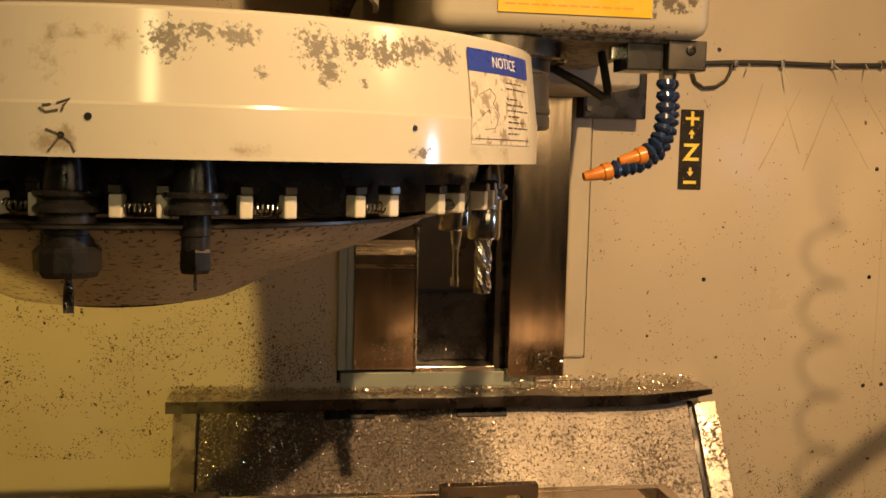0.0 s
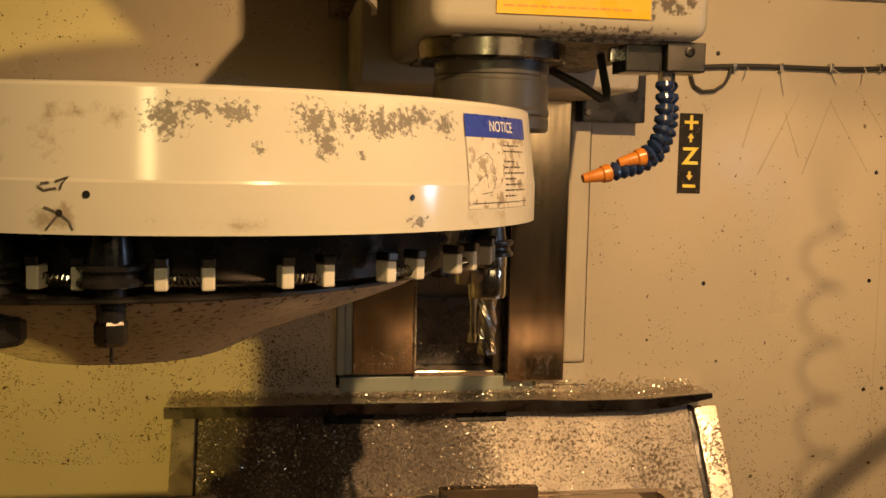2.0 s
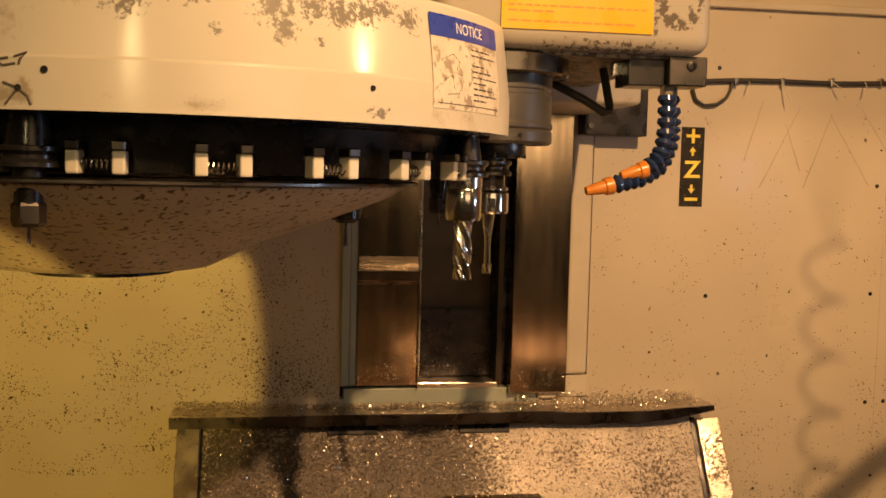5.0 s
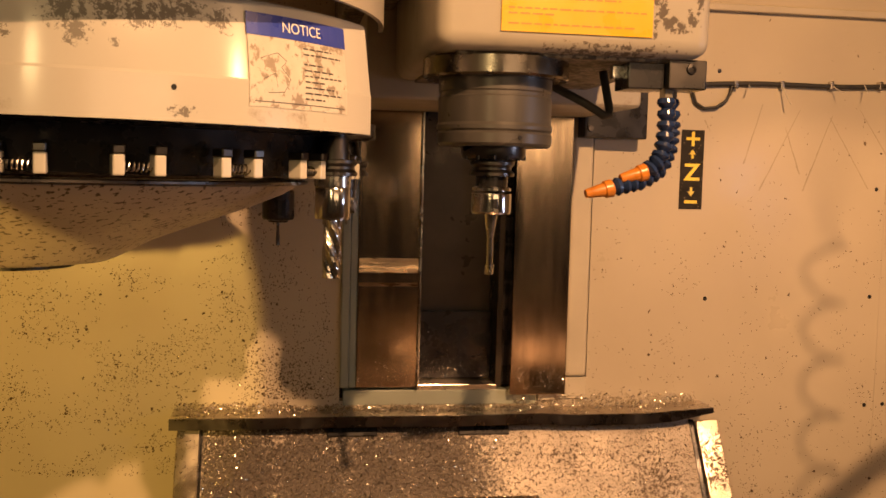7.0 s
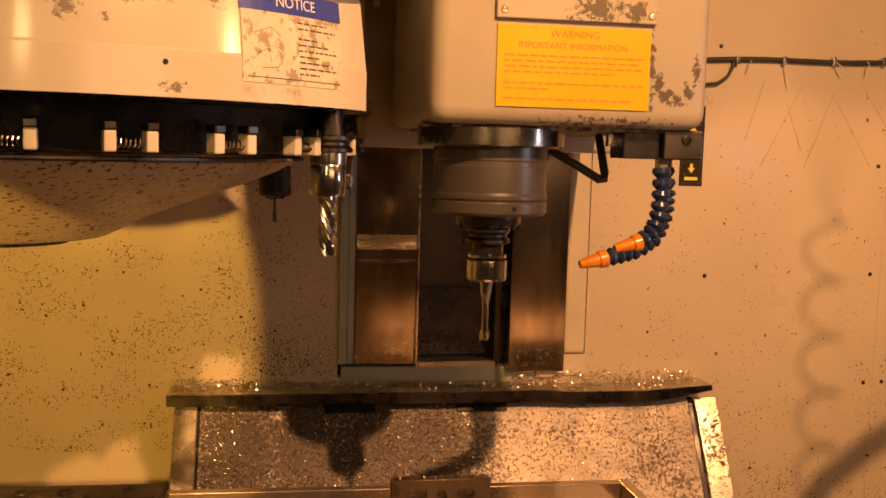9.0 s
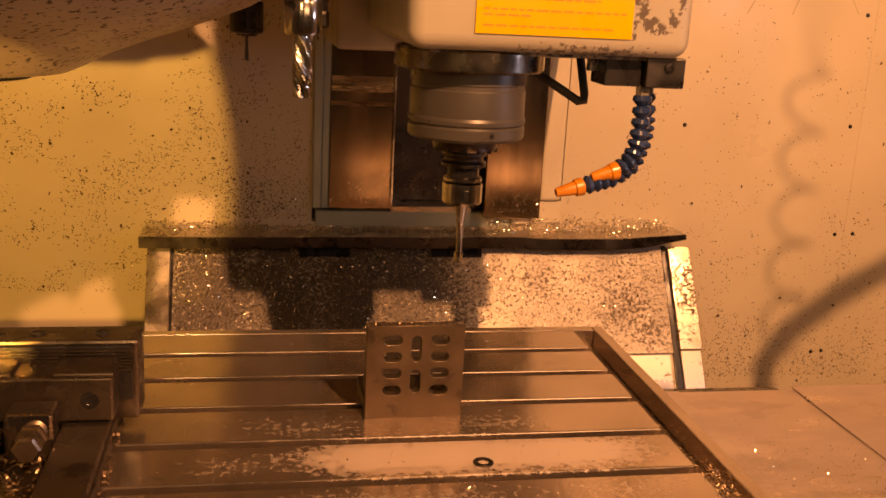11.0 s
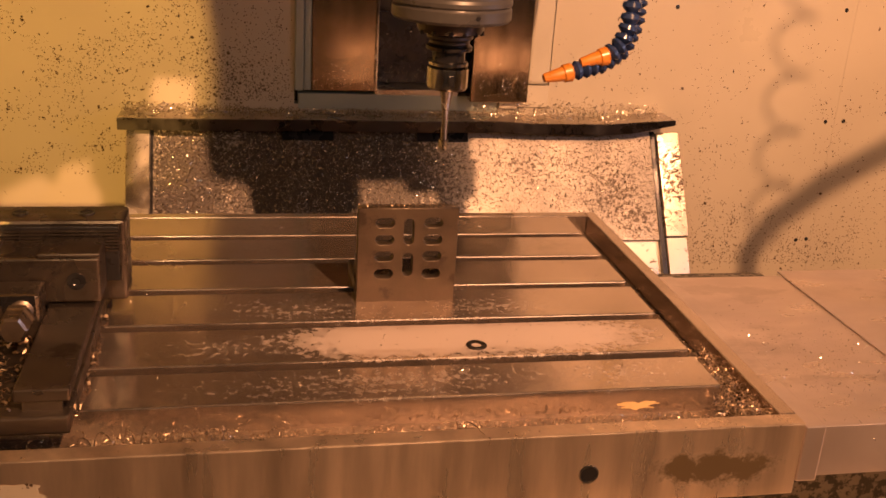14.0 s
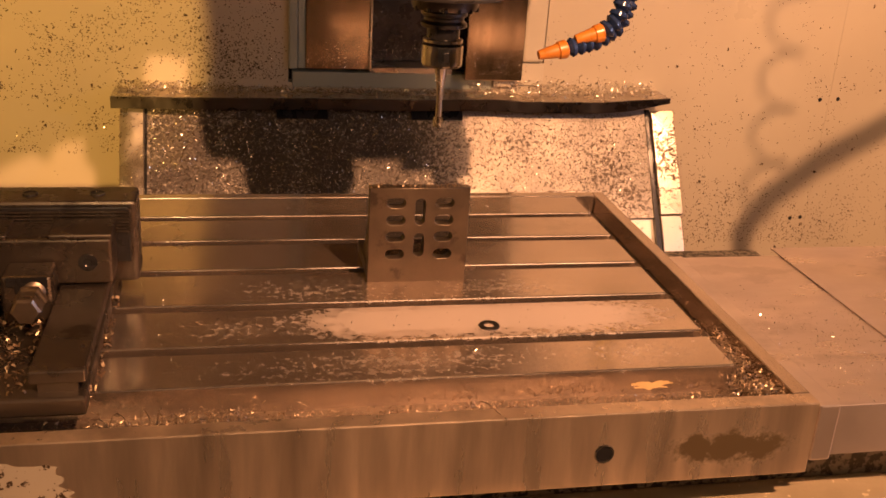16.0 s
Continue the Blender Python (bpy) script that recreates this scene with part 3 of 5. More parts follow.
# ---- vise on the table ----
def vise():
    vs = thing("machine_vise", "dark oily steel machine vise with closed jaws on the table", "vise")
    cx = -0.243
    bm = bmesh.new()
    box(bm, cx - 0.082, 0.925, TZ, cx + 0.082, 1.27, TZ + 0.020, 0.003)
    part("base", bm, VISE, vs)
    for sgn in (-1, 1):
        bm = bmesh.new()
        a, b = sorted((cx + sgn * 0.030, cx + sgn * 0.082))
        box(bm, a, 0.935, TZ + 0.030, b, 1.25, TZ + 0.044, 0.002)
        a2, b2 = sorted((cx + sgn * 0.037, cx + sgn * 0.074))
        box(bm, a2, 0.938, TZ + 0.018, b2, 1.25, TZ + 0.031)
        part("rail", bm, VISE, vs, "ground steel rail")
    bm = bmesh.new()
    box(bm, cx - 0.09, 1.135, TZ + 0.046, cx + 0.088, 1.188, TZ + 0.10, 0.003)
    box(bm, cx - 0.03, 1.12, TZ + 0.022, cx + 0.03, 1.188, TZ + 0.05)
    part("moving_jaw", bm, VISE, vs)
    for sgn in (-1, 1):
        bm = bmesh.new()
        a, b = sorted((cx + sgn * 0.022, cx + sgn * 0.089))
        box(bm, a, 1.133, TZ + 0.0995, b, 1.186, TZ + 0.106, 0.002)
        part("jaw_pad", bm, VISE, vs, "raised pad of the moving jaw")
    bm = bmesh.new()
    box(bm, cx - 0.094, 1.1885, TZ + 0.05, cx + 0.103, 1.198, TZ + 0.118, 0.001)
    jaw = part("jaw_plate", bm, BLACKOX, vs, "black ribbed jaw plate")
    for k in range(7):
        z = TZ + 0.088 + k * 0.004
        bm = bmesh.new()
        box(bm, cx - 0.094, 1.1865, z, cx + 0.104, 1.1885, z + 0.002)
        part("rib", bm, VISE, jaw)
    bm = bmesh.new()
    box(bm, cx - 0.095, 1.199, TZ + 0.02, cx + 0.11, 1.255, TZ + 0.122, 0.004)
    part("fixed_jaw", bm, VISE, vs)
    for dx in (-0.06, -0.01, 0.065):
        bm = bmesh.new()
        lathe(bm, [(0, 0.0005), (0.006, 0.0005), (0.0085, 0.0015), (0.009, 0)], 16, Matrix.Translation((cx + dx, 1.226, TZ + 0.122)))
        part("bolt_hole", bm, BLACKOX, vs)
    for dx in (-0.06, 0.062):
        bm = bmesh.new()
        lathe(bm, [(0, 0.0004), (0.004, 0.0004), (0.005, 0.0012), (0.010, 0.0015), (0.0105, 0)], 20, front_at(cx + dx, 1.135, TZ + 0.072))
        part("cap_screw", bm, BLACKOX, vs)
    m = Matrix.Translation((cx + 0.012, 1.13, TZ + 0.058)) @ FRONT
    bm = bmesh.new()
    prof = []
    for k in range(16):
        prof += [(0.0105, k * 0.0034), (0.0125, k * 0.0034 + 0.0017)]
    prof += [(0.0105, 0.056), (0.0105, 0.06)]
    lathe(bm, prof, 20, m)
    part("screw_thread", bm, VISESTEEL, vs, "bright threaded spindle", True)
    bm = bmesh.new()
    lathe(bm, [(0, 0.094), (0.013, 0.094), (0.0155, 0.091), (0.0155, 0.07), (0.017, 0.066), (0.017, 0.06), (0, 0.06)], 6, m)
    part("hex_head", bm, VISESTEEL, vs, "worn hexagonal screw head")
    bm = bmesh.new()
    box(bm, cx - 0.022, 1.09, TZ + 0.02, cx + 0.03, 1.134, TZ + 0.075, 0.004)
    housing = part("nut_housing", bm, VISE, vs)
    bm = bmesh.new()
    box(bm, cx - 0.016, 1.0888, TZ + 0.064, cx + 0.026, 1.0899, TZ + 0.0745)
    box(bm, cx - 0.008, 1.0888, TZ + 0.056, cx + 0.018, 1.0899, TZ + 0.064)
    part("tee_slot", bm, BLACKOX, housing, "dark tee slot")
    return vs


the_vise = vise()


# ---- slotted angle plate on the table ----
def angle_plate():
    ap = thing("angle_plate", "brown slotted cast-iron angle plate standing on the machine table", "angle plate")
    w, h, th = 0.127, 0.127, 0.016

    def slot(cx, cz, half, r, upright):
        pts = []
        n = 8
        for k in range(n + 1):
            a = -math.pi / 2 + math.pi * k / n
            pts.append((half + r * math.cos(a), r * math.sin(a)))
        for k in range(n + 1):
            a = math.pi / 2 + math.pi * k / n
            pts.append((-half + r * math.cos(a), r * math.sin(a)))
        return [(cx + (-v if upright else u), cz + (u if upright else v)) for u, v in pts]

    holes = [slot(x, z, 0.0056, 0.0073, False) for x in (0.0333, 0.0955) for z in (0.0385, 0.0625, 0.085, 0.108)]
    holes += [slot(0.0642, 0.096, 0.0112, 0.0073, True), slot(0.0642, 0.051, 0.0095, 0.0073, True)]
    cu = bpy.data.curves.new("plate", "CURVE")
    cu.dimensions, cu.fill_mode, cu.extrude, cu.bevel_depth, cu.bevel_resolution = "2D", "BOTH", th / 2 - 0.0008, 0.0008, 1
    for outline in [[(0, 0), (w, 0), (w, h), (0, h)]] + holes:
        sp = cu.splines.new("POLY")
        sp.points.add(len(outline) - 1)
        for p, (u, v) in zip(sp.points, outline):
            p.co = (u, v, 0, 1)
        sp.use_cyclic_u = True
    tmp = new("plate", cu)
    me = bpy.data.meshes.new_from_object(tmp.evaluated_get(bpy.context.evaluated_depsgraph_get()))
    bpy.data.objects.remove(tmp)
    me.transform(Matrix.Translation((0.147, 1.224 + th / 2, TZ)) @ FRONT)
    me.materials.clear()
    me.materials.append(PLATEIRON)
    ob = new("upright", me)
    ob.parent = ap
    bm = bmesh.new()
    box(bm, 0.147, 1.24, TZ, 0.274, 1.335, TZ + 0.016, 0.001)
    part("foot", bm, PLATEIRON, ap, "slotted foot lying on the table")
    for x in (0.150, 0.262):
        bm = bmesh.new()
        vs = [bm.verts.new((x + dx, y, z)) for dx in (0, 0.009) for y, z in ((1.24, TZ + 0.016), (1.30, TZ + 0.016), (1.24, TZ + 0.10))]
        bm.faces.new(vs[:3]); bm.faces.new(vs[3:][::-1])
        for i in range(3):
            bm.faces.new((vs[i], vs[(i + 1) % 3], vs[3 + (i + 1) % 3], vs[3 + i]))
        bmesh.ops.recalc_face_normals(bm, faces=bm.faces[:])
        part("web", bm, PLATEIRON, ap)
    return ap


the_plate = angle_plate()


def washer():
    bm = bmesh.new()
    lathe(bm, [(0.0065, 0.0), (0.0065, 0.0016), (0.0072, 0.002), (0.0118, 0.002), (0.0125, 0.0014), (0.0125, 0.0)], 24, Matrix.Translation((0.276, 1.088, TZ)))
    return tagged(link("washer", bm, DARKSTEEL), "small dark steel washer lying on the table", "washer")


the_washer = washer()

# ---- spindle head: built at its rest height ----
SX, SY = 0.292, 1.38


def spindle_head():
    hd = thing("spindle_head", "cream painted spindle head with yellow warning label and chipped paint", "spindle head")
    bm = bmesh.new()
    # cast body, rounded front, widening to the carriage behind
    box(bm, 0.188, 1.26, 1.612, 0.562, 1.80, 2.42, 0.022, 4)
    part("casting", bm, HEAD, hd, "", True)
    bm = bmesh.new()
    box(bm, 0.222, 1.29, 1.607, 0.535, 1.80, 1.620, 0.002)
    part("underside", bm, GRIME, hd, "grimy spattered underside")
    bm = bmesh.new()
    box(bm, 0.136, 1.74, 1.578, 0.64, 2.08, 2.42, 0.01, 3)
    part("carriage", bm, HEAD, hd, "", True)
    # bolted name plate, its print worn off
    bm = bmesh.new()
    box(bm, 0.269, 1.252, 1.746, 0.482, 1.260, 1.90, 0.0015)
    part("cover_plate", bm, HEAD, hd, "bolted cover plate with worn patches")
    for x in (0.279, 0.474):
        bm = bmesh.new()
        lathe(bm, [(0, 0.0025), (0.004, 0.0022), (0.0055, 0.0)], 14, front_at(x, 1.252, 1.756))
        part("screw", bm, STEEL, hd)
    lab = None
    bm = bmesh.new()
    box(bm, 0.272, 1.2575, 1.635, 0.476, 1.2595, 1.739)
    lab = part("warning_label", bm, YELLOW, hd, "yellow warning label with red print, worn")
    text_part("label_text", "WARNING", 0.0135, front_at(0.374, 1.2572, 1.7285), LABELRED, lab)
    text_part("label_text", "IMPORTANT INFORMATION", 0.0115, front_at(0.372, 1.2572, 1.7135), LABELRED, lab)
    for k, (z, ln) in enumerate(((1.7005, 0.188), (1.6935, 0.182), (1.6865, 0.186), (1.6795, 0.15), (1.6655, 0.186), (1.6585, 0.06), (1.6455, 0.17))):
        bm = bmesh.new()
        x = 0.281
        r2 = random.Random(k)
        while x < 0.281 + ln:
            wd = r2.uniform(0.006, 0.016)
            box(bm, x, 1.2571, z - 0.0011, min(x + wd, 0.281 + ln), 1.2575, z + 0.0011)
            x += wd + 0.003
        tagged(part("label_line", bm, LABELRED, lab), kind="stuff")
    # spindle nose
    m = Matrix.Translation((SX, SY, 0))
    bm = bmesh.new()
    lathe(bm, [(0, 1.611), (0.101, 1.611), (0.103, 1.608), (0.103, 1.585), (0.100, 1.582), (0.085, 1.582), (0, 1.582)], 48, m)
    part("nose_ring", bm, RINGSTEEL, hd, "darkened polished steel ring", True)
    bm = bmesh.new()
    lathe(bm, [(0.080, 1.583), (0.080, 1.565), (0.0785, 1.563), (0.0785, 1.558), (0.080, 1.556), (0.080, 1.521), (0.082, 1.517), (0.082, 1.512),
               (0.0795, 1.509), (0.0815, 1.506), (0.0815, 1.493), (0.078, 1.489), (0.05, 1.489), (0, 1.489)], 48, m)
    part("nose_body", bm, NOSE, hd, "grey spindle nose", True)
    bm = bmesh.new()
    lathe(bm, [(0.046, 1.49), (0.046, 1.478), (0.044, 1.472), (0.034, 1.47), (0, 1.47)], 40, m)
    part("nose_cap", bm, DARKSTEEL, hd, "", True)
    for a in (-100, -75, -50, -20, -130, -160):
        bm = bmesh.new()
        lathe(bm, [(0, 0.004), (0.003, 0.004), (0.003, -0.002), (0, -0.002)], 10, m @ Matrix.Translation((0.0435 * math.cos(radians(a)), 0.0435 * math.sin(radians(a)), 1.472)))
        part("cap_screw", bm, BLACKOX, hd)
    bm = bmesh.new()
    a = radians(-76)
    lathe(bm, [(0, 0.0004), (0.003, 0.0006), (0.0034, 0)], 12, m @ Matrix.Rotation(a, 4, "Z") @ Matrix.Translation((0.0815, 0, 1.5)) @ Matrix.Rotation(radians(90), 4, "Y"))
    part("grease_hole", bm, BLACKOX, hd)
    # coolant block
    bm = bmesh.new()
    box(bm, 0.460, 1.30, 1.572, 0.512, 1.36, 1.612, 0.002)
    part("coolant_block", bm, BLACKOX, hd)
    bm = bmesh.new()
    box(bm, 0.512, 1.285, 1.572, 0.566, 1.34, 1.612, 0.002)
    bl = part("coolant_block", bm, DARKSTEEL, hd, "dark steel coolant block")
    bm = bmesh.new()
    lathe(bm, [(0, 0.002), (0.003, 0.002), (0.0035, 0.0035), (0.0065, 0.003), (0.007, 0)], 16, front_at(0.543, 1.285, 1.599))
    part("socket_screw", bm, BLACKOX, bl)
    bm = bmesh.new()
    box(bm, 0.448, 1.33, 1.588, 0.462, 1.345, 1.606, 0.001)
    part("fitting", bm, STEEL, hd)
    for dx, dy in ((0.0, 0.0), (0.014, 0.022)):
        bm = bmesh.new()
        lathe(bm, [(0, 0.012), (0.010, 0.012), (0.010, -0.004), (0, -0.004)], 6, Matrix.Translation((0.517 + dx, 1.305 + dy, 1.562)))
        part("hose_fitting", bm, BARE, hd)
    # two jointed coolant hoses
    for k, (path, tip) in enumerate((
        ([(0.517, 1.305, 1.562), (0.518, 1.304, 1.53), (0.516, 1.302, 1.50), (0.508, 1.30, 1.475), (0.49, 1.298, 1.459)], (0.452, 1.295, 1.449)),
        ([(0.531, 1.327, 1.562), (0.534, 1.325, 1.53), (0.531, 1.32, 1.497), (0.517, 1.314, 1.465), (0.488, 1.306, 1.447), (0.455, 1.30, 1.439), (0.443, 1.299, 1.436)], (0.404, 1.296, 1.427)))):
        pts = [Vector(p) for p in path]
        # even steps
        seg = []
        for a, b in zip(pts, pts[1:]):
            n = max(1, round((b - a).length / 0.013))
            seg += [a.lerp(b, i / n) for i in range(n)]
        seg.append(pts[-1])
        bm = bmesh.new()
        fine, rad = [], []
        for a, b in zip(seg, seg[1:]):
            for f, r in ((0.0, 0.0068), (0.12, 0.0118), (0.5, 0.0132), (0.8, 0.0095), (0.95, 0.0068)):
                fine.append(a.lerp(b, f))
                rad.append(r)
        tube(bm, fine, rad, 14)
        hose = part("coolant_hose", bm, BLUE, hd, "blue jointed plastic coolant hose", True)
        bm = bmesh.new()
        p, q = pts[-1], Vector(tip)
        tube(bm, [p, p.lerp(q, 0.05), p.lerp(q, 0.3), p.lerp(q, 0.34), p.lerp(q, 0.96), q], [0.0105, 0.0125, 0.0118, 0.0098, 0.0062, 0.0055], 16)
        part("nozzle", bm, ORANGE, hose, "orange plastic nozzle", True)
    # bent black pipe under the head
    bm = bmesh.new()
    tube(bm, [(0.36, 1.44, 1.59), (0.39, 1.43, 1.582), (0.43, 1.40, 1.557), (0.458, 1.395, 1.54), (0.465, 1.395, 1.541), (0.467, 1.40, 1.55), (0.462, 1.42, 1.605)], 0.0062, 10)
    part("oil_pipe", bm, RUBBER, hd, "bent black pipe", True)
    return hd


head = spindle_head()

# ---- tool carousel: built at its engaged place, raised ----
CX, CY, CR, NP = -0.114, 1.383, 0.402, 21
STEP = 360.0 / NP
PH = 0.79
FZ = 1.464
DISH_X = -0.093


def arc_sheet(bm, profile, a0, a1, seg, thick=0.003):
    """A thin curved sheet: profile of (radius, z), with an inner face."""
    full = profile + [(r - thick, z) for r, z in reversed(profile)]
    full.append(full[0])
    lathe(bm, full, seg, None, a0, a1)
    n = len(full)
    bmesh.ops.remove_doubles(bm, verts=bm.verts[:], dist=1e-6)
    bmesh.ops.holes_fill(bm, edges=[e for e in bm.edges if len(e.link_faces) == 1], sides=40)
    bmesh.ops.recalc_face_normals(bm, faces=bm.faces[:])


def carousel():
    ca = thing("tool_carousel", "white enamelled tool carousel with worn paint and a notice label", "tool carousel")
    bm = bmesh.new()
    prof = [(0.440, 1.6335), (0.445, 1.6335), (0.4485, 1.632), (0.4502, 1.629), (0.460, 1.546), (0.461, 1.543), (0.461, 1.4955)]
    arc_sheet(bm, prof, radians(-197), radians(-19), 72)
    part("shroud", bm, SHROUD, ca, "curved white shroud, paint worn in grey patches", True, 0.06)
    bm = bmesh.new()
    lathe(bm, [(0.0, 1.626), (0.444, 1.626), (0.444, 1.620), (0, 1.620)], 60, None, radians(-197), radians(-24))
    part("shroud_top", bm, SHROUD, ca)

    def on_shroud(a, z, out=0.0008):
        r = 0.461 if z < 1.545 else 0.461 - (z - 1.545) * 0.122
        return Vector(((r + out) * math.cos(a), (r + out) * math.sin(a), z))

    for a, z, r in ((-96.5, 1.532, 0.0032), (-99.5, 1.515, 0.003), (-57.3, 1.531, 0.0028)):
        bm = bmesh.new()
        lathe(bm, [(0, 0.0006), (r, 0.0006), (r * 1.1, 0.0)], 14, Matrix.Translation(on_shroud(radians(a), z)) @ Matrix.Rotation(radians(a), 4, "Z") @ Matrix.Rotation(radians(90), 4, "Y"))
        part("shroud_hole", bm, BLACKOX, ca)
    # hand-drawn marks above the hole: plain strokes
    for pts in (((-101.2, 1.520), (-99.5, 1.515), (-98.4, 1.508), (-98.0, 1.500)), ((-99.4, 1.516), (-100.2, 1.508), (-101.0, 1.500)),
                ((-101.9, 1.539), (-101.2, 1.535), (-99.8, 1.537)), ((-99.9, 1.543), (-98.5, 1.547), (-99.2, 1.541), (-99.4, 1.536)), ((-101.5, 1.541), (-100.6, 1.542))):
        bm = bmesh.new()
        tube(bm, [on_shroud(radians(a), z, 0.0003) for a, z in pts], 0.0012, 6)
        part("pen_mark", bm, INK, ca)

    r4 = random.Random(11)
    # notice label curved round the shroud
    def curved(bm, a0, a1, z0, z1, out, n=10, lean=0.0):
        rows = []
        for z in ((z0, 1.545, z1) if z0 < 1.545 < z1 else (z0, z1)):
            rows.append([bm.verts.new(on_shroud(radians(a0 + (a1 - a0) * i / n + lean * (z - z0)), z, out)) for i in range(n + 1)])
        for p, q in zip(rows, rows[1:]):
            for i in range(n):
                bm.faces.new((p[i], p[i + 1], q[i + 1], q[i]))

    A0, A1 = NOTICE
    bm = bmesh.new()
    curved(bm, A0, A1, 1.517, 1.619, 0.0008)
    lb = part("notice_label", bm, PAPER, ca, "worn white notice label with a blue band")
    bm = bmesh.new()
    curved(bm, A0 - 0.2, A1 + 0.2, 1.595, 1.6195, 0.0013)
    part("label_band", bm, LABELBLUE, lb, "blue band")
    word = text_part("label_text", "NOTICE", 0.017, Matrix.Identity(4), WHITE, lb)
    mid = radians((A0 + A1) / 2)
    for v in word.data.vertices:
        a = mid + v.co.x / 0.455
        v.co = on_shroud(a, 1.607 + v.co.y, 0.0016 + v.co.z * 0.3)
    for k in range(9):
        z = 1.587 - 0.0065 * k - (0.005 if k > 1 else 0)
        bm = bmesh.new()
        u, end = 0.50, 0.82 + 0.12 * math.sin(k * 2.1)
        while u < end:
            w = r4.uniform(0.03, 0.08)
            curved(bm, A0 + (A1 - A0) * u, A0 + (A1 - A0) * min(end, u + w), z - 0.0009, z + 0.0009, 0.0012, 2)
            u += w + 0.015
        tagged(part("label_line", bm, INK, lb), kind="stuff")
    bm = bmesh.new()
    curved(bm, A0 + 0.8, A1 - 0.8, 1.5225, 1.5235, 0.0012)
    part("label_line", bm, INK, lb)
    for k, pts in enumerate((((0.1, 1.57), (0.25, 1.578), (0.33, 1.57), (0.28, 1.562), (0.36, 1.55), (0.30, 1.535), (0.16, 1.533)), ((0.12, 1.548), (0.22, 1.555), (0.24, 1.54)))):
        bm = bmesh.new()
        tube(bm, [on_shroud(radians(A0 + (A1 - A0) * u), z, 0.0008) for u, z in pts], 0.0004, 5)
        part("label_drawing", bm, INK, lb)
    # dark ring body behind the grippers, and the dished cover below
    bm = bmesh.new()
    lathe(bm, [(0.40, 1.515), (0.432, 1.515), (0.432, 1.496), (0.385, 1.492), (0.372, 1.44), (0.33, 1.436), (0.33, 1.515), (0.40, 1.515)], 84)
    part("ring_body", bm, BLACKOX, ca, "black ring behind the grippers", True)
    bm = bmesh.new()
    off = Matrix.Translation((DISH_X, 0, 0))
    lathe(bm, [(0.33, 1.4335), (0.426, 1.4335), (0.428, 1.432), (0.428, 1.429), (0.426, 1.4275), (0.33, 1.4275)], 84, off)
    part("rim_plate", bm, DARKSTEEL, ca, "thin dark rim plate under the grippers", True)
    bm = bmesh.new()
    lathe(bm, [(0.405, 1.428), (0.412, 1.4265), (0.410, 1.4245), (0.392, 1.413), (0.345, 1.394), (0.29, 1.374), (0.25, 1.360), (0.205, 1.343), (0.165, 1.322), (0.145, 1.313), (0.12, 1.310), (0, 1.310)], 84, off)
    part("dish", bm, BOWL, ca, "cream dished cover, heavily speckled", True)
    bm = bmesh.new()
    lathe(bm, [(0.095, 1.311), (0.095, 1.303), (0, 1.303)], 40, off)
    part("hub_cap", bm, BLACKOX, ca, "", True)
    # the turning ring with its grippers
    ro = new("gripper_ring")
    ro.parent = ca
    fin, spr, cap = bmesh.new(), bmesh.new(), bmesh.new()
    box(fin, 0.390, -0.0065, 1.438, 0.410, 0.0065, 1.461, 0.002, 2)
    box(cap, 0.389, -0.007, 1.4612, 0.412, 0.007, 1.471, 0.0015, 1)
    pts = []
    for i in range(61):
        t = i / 60
        pts.append((0.398 + 0.0055 * math.cos(t * 2 * math.pi * 6), -0.015 + 0.03 * t, 1.448 + 0.0055 * math.sin(t * 2 * math.pi * 6)))
    tube(spr, pts, 0.0011, 5)
    fo = part("gripper_finger", fin, WHITEBIT, ro, "worn white plastic gripper finger")
    co = part("finger_cap", cap, DARKSTEEL, ro, "grey finger cap")
    so = part("spring", spr, STEEL, ro, "", True)
    gap = radians(3.1)
    first = True
    for k in range(NP):
        mid = radians(PH + 1.3 - (k + 0.5) * STEP)
        for sgn in (-1, 1):
            rot_m = Matrix.Rotation(mid + sgn * gap, 4, "Z")
            for src in (fo, co):
                o = src
                if not first:
                    o = src.copy()
                    scene.collection.objects.link(o)
                o.matrix_basis = rot_m
            first = False
        o = so if k == 0 else so.copy()
        if k:
            scene.collection.objects.link(o)
        o.matrix_basis = Matrix.Rotation(mid, 4, "Z")
    for k in range(NP):
        bm = bmesh.new()
        a = radians(PH - k * STEP)
        m = Matrix.Rotation(a, 4, "Z")
        box(bm, 0.332, -0.03, 1.44, 0.369, 0.03, 1.492, 0.003, 1, m)
        part("pocket", bm, BLACKOX, ro)
    return ca, ro


NOTICE = (-46.6, -27.0)
carousel_ob, ring_ob = carousel()


# ---- tool holders; origin on the axis, at the flange's top ----
def holder_base(name, label, metal):
    th = thing(name, label, "tool holder", "tools of the carousel")
    bm = bmesh.new()
    lathe(bm, [(0.0, 0.07), (0.013, 0.07), (0.0222, 0.003), (0.0222, 0.0), (0, 0)], 28)
    part("taper", bm, metal, th, "", True)
    bm = bmesh.new()
    lathe(bm, [(0, 0.0), (0.0305, 0.0), (0.0317, -0.001), (0.0317, -0.005), (0.0275, -0.009), (0.0275, -0.0125), (0.0317, -0.0165), (0.0317, -0.0205), (0.0305, -0.0215), (0, -0.0215)], 36)
    part("flange", bm, metal, th, "grooved flange", True)
    return th


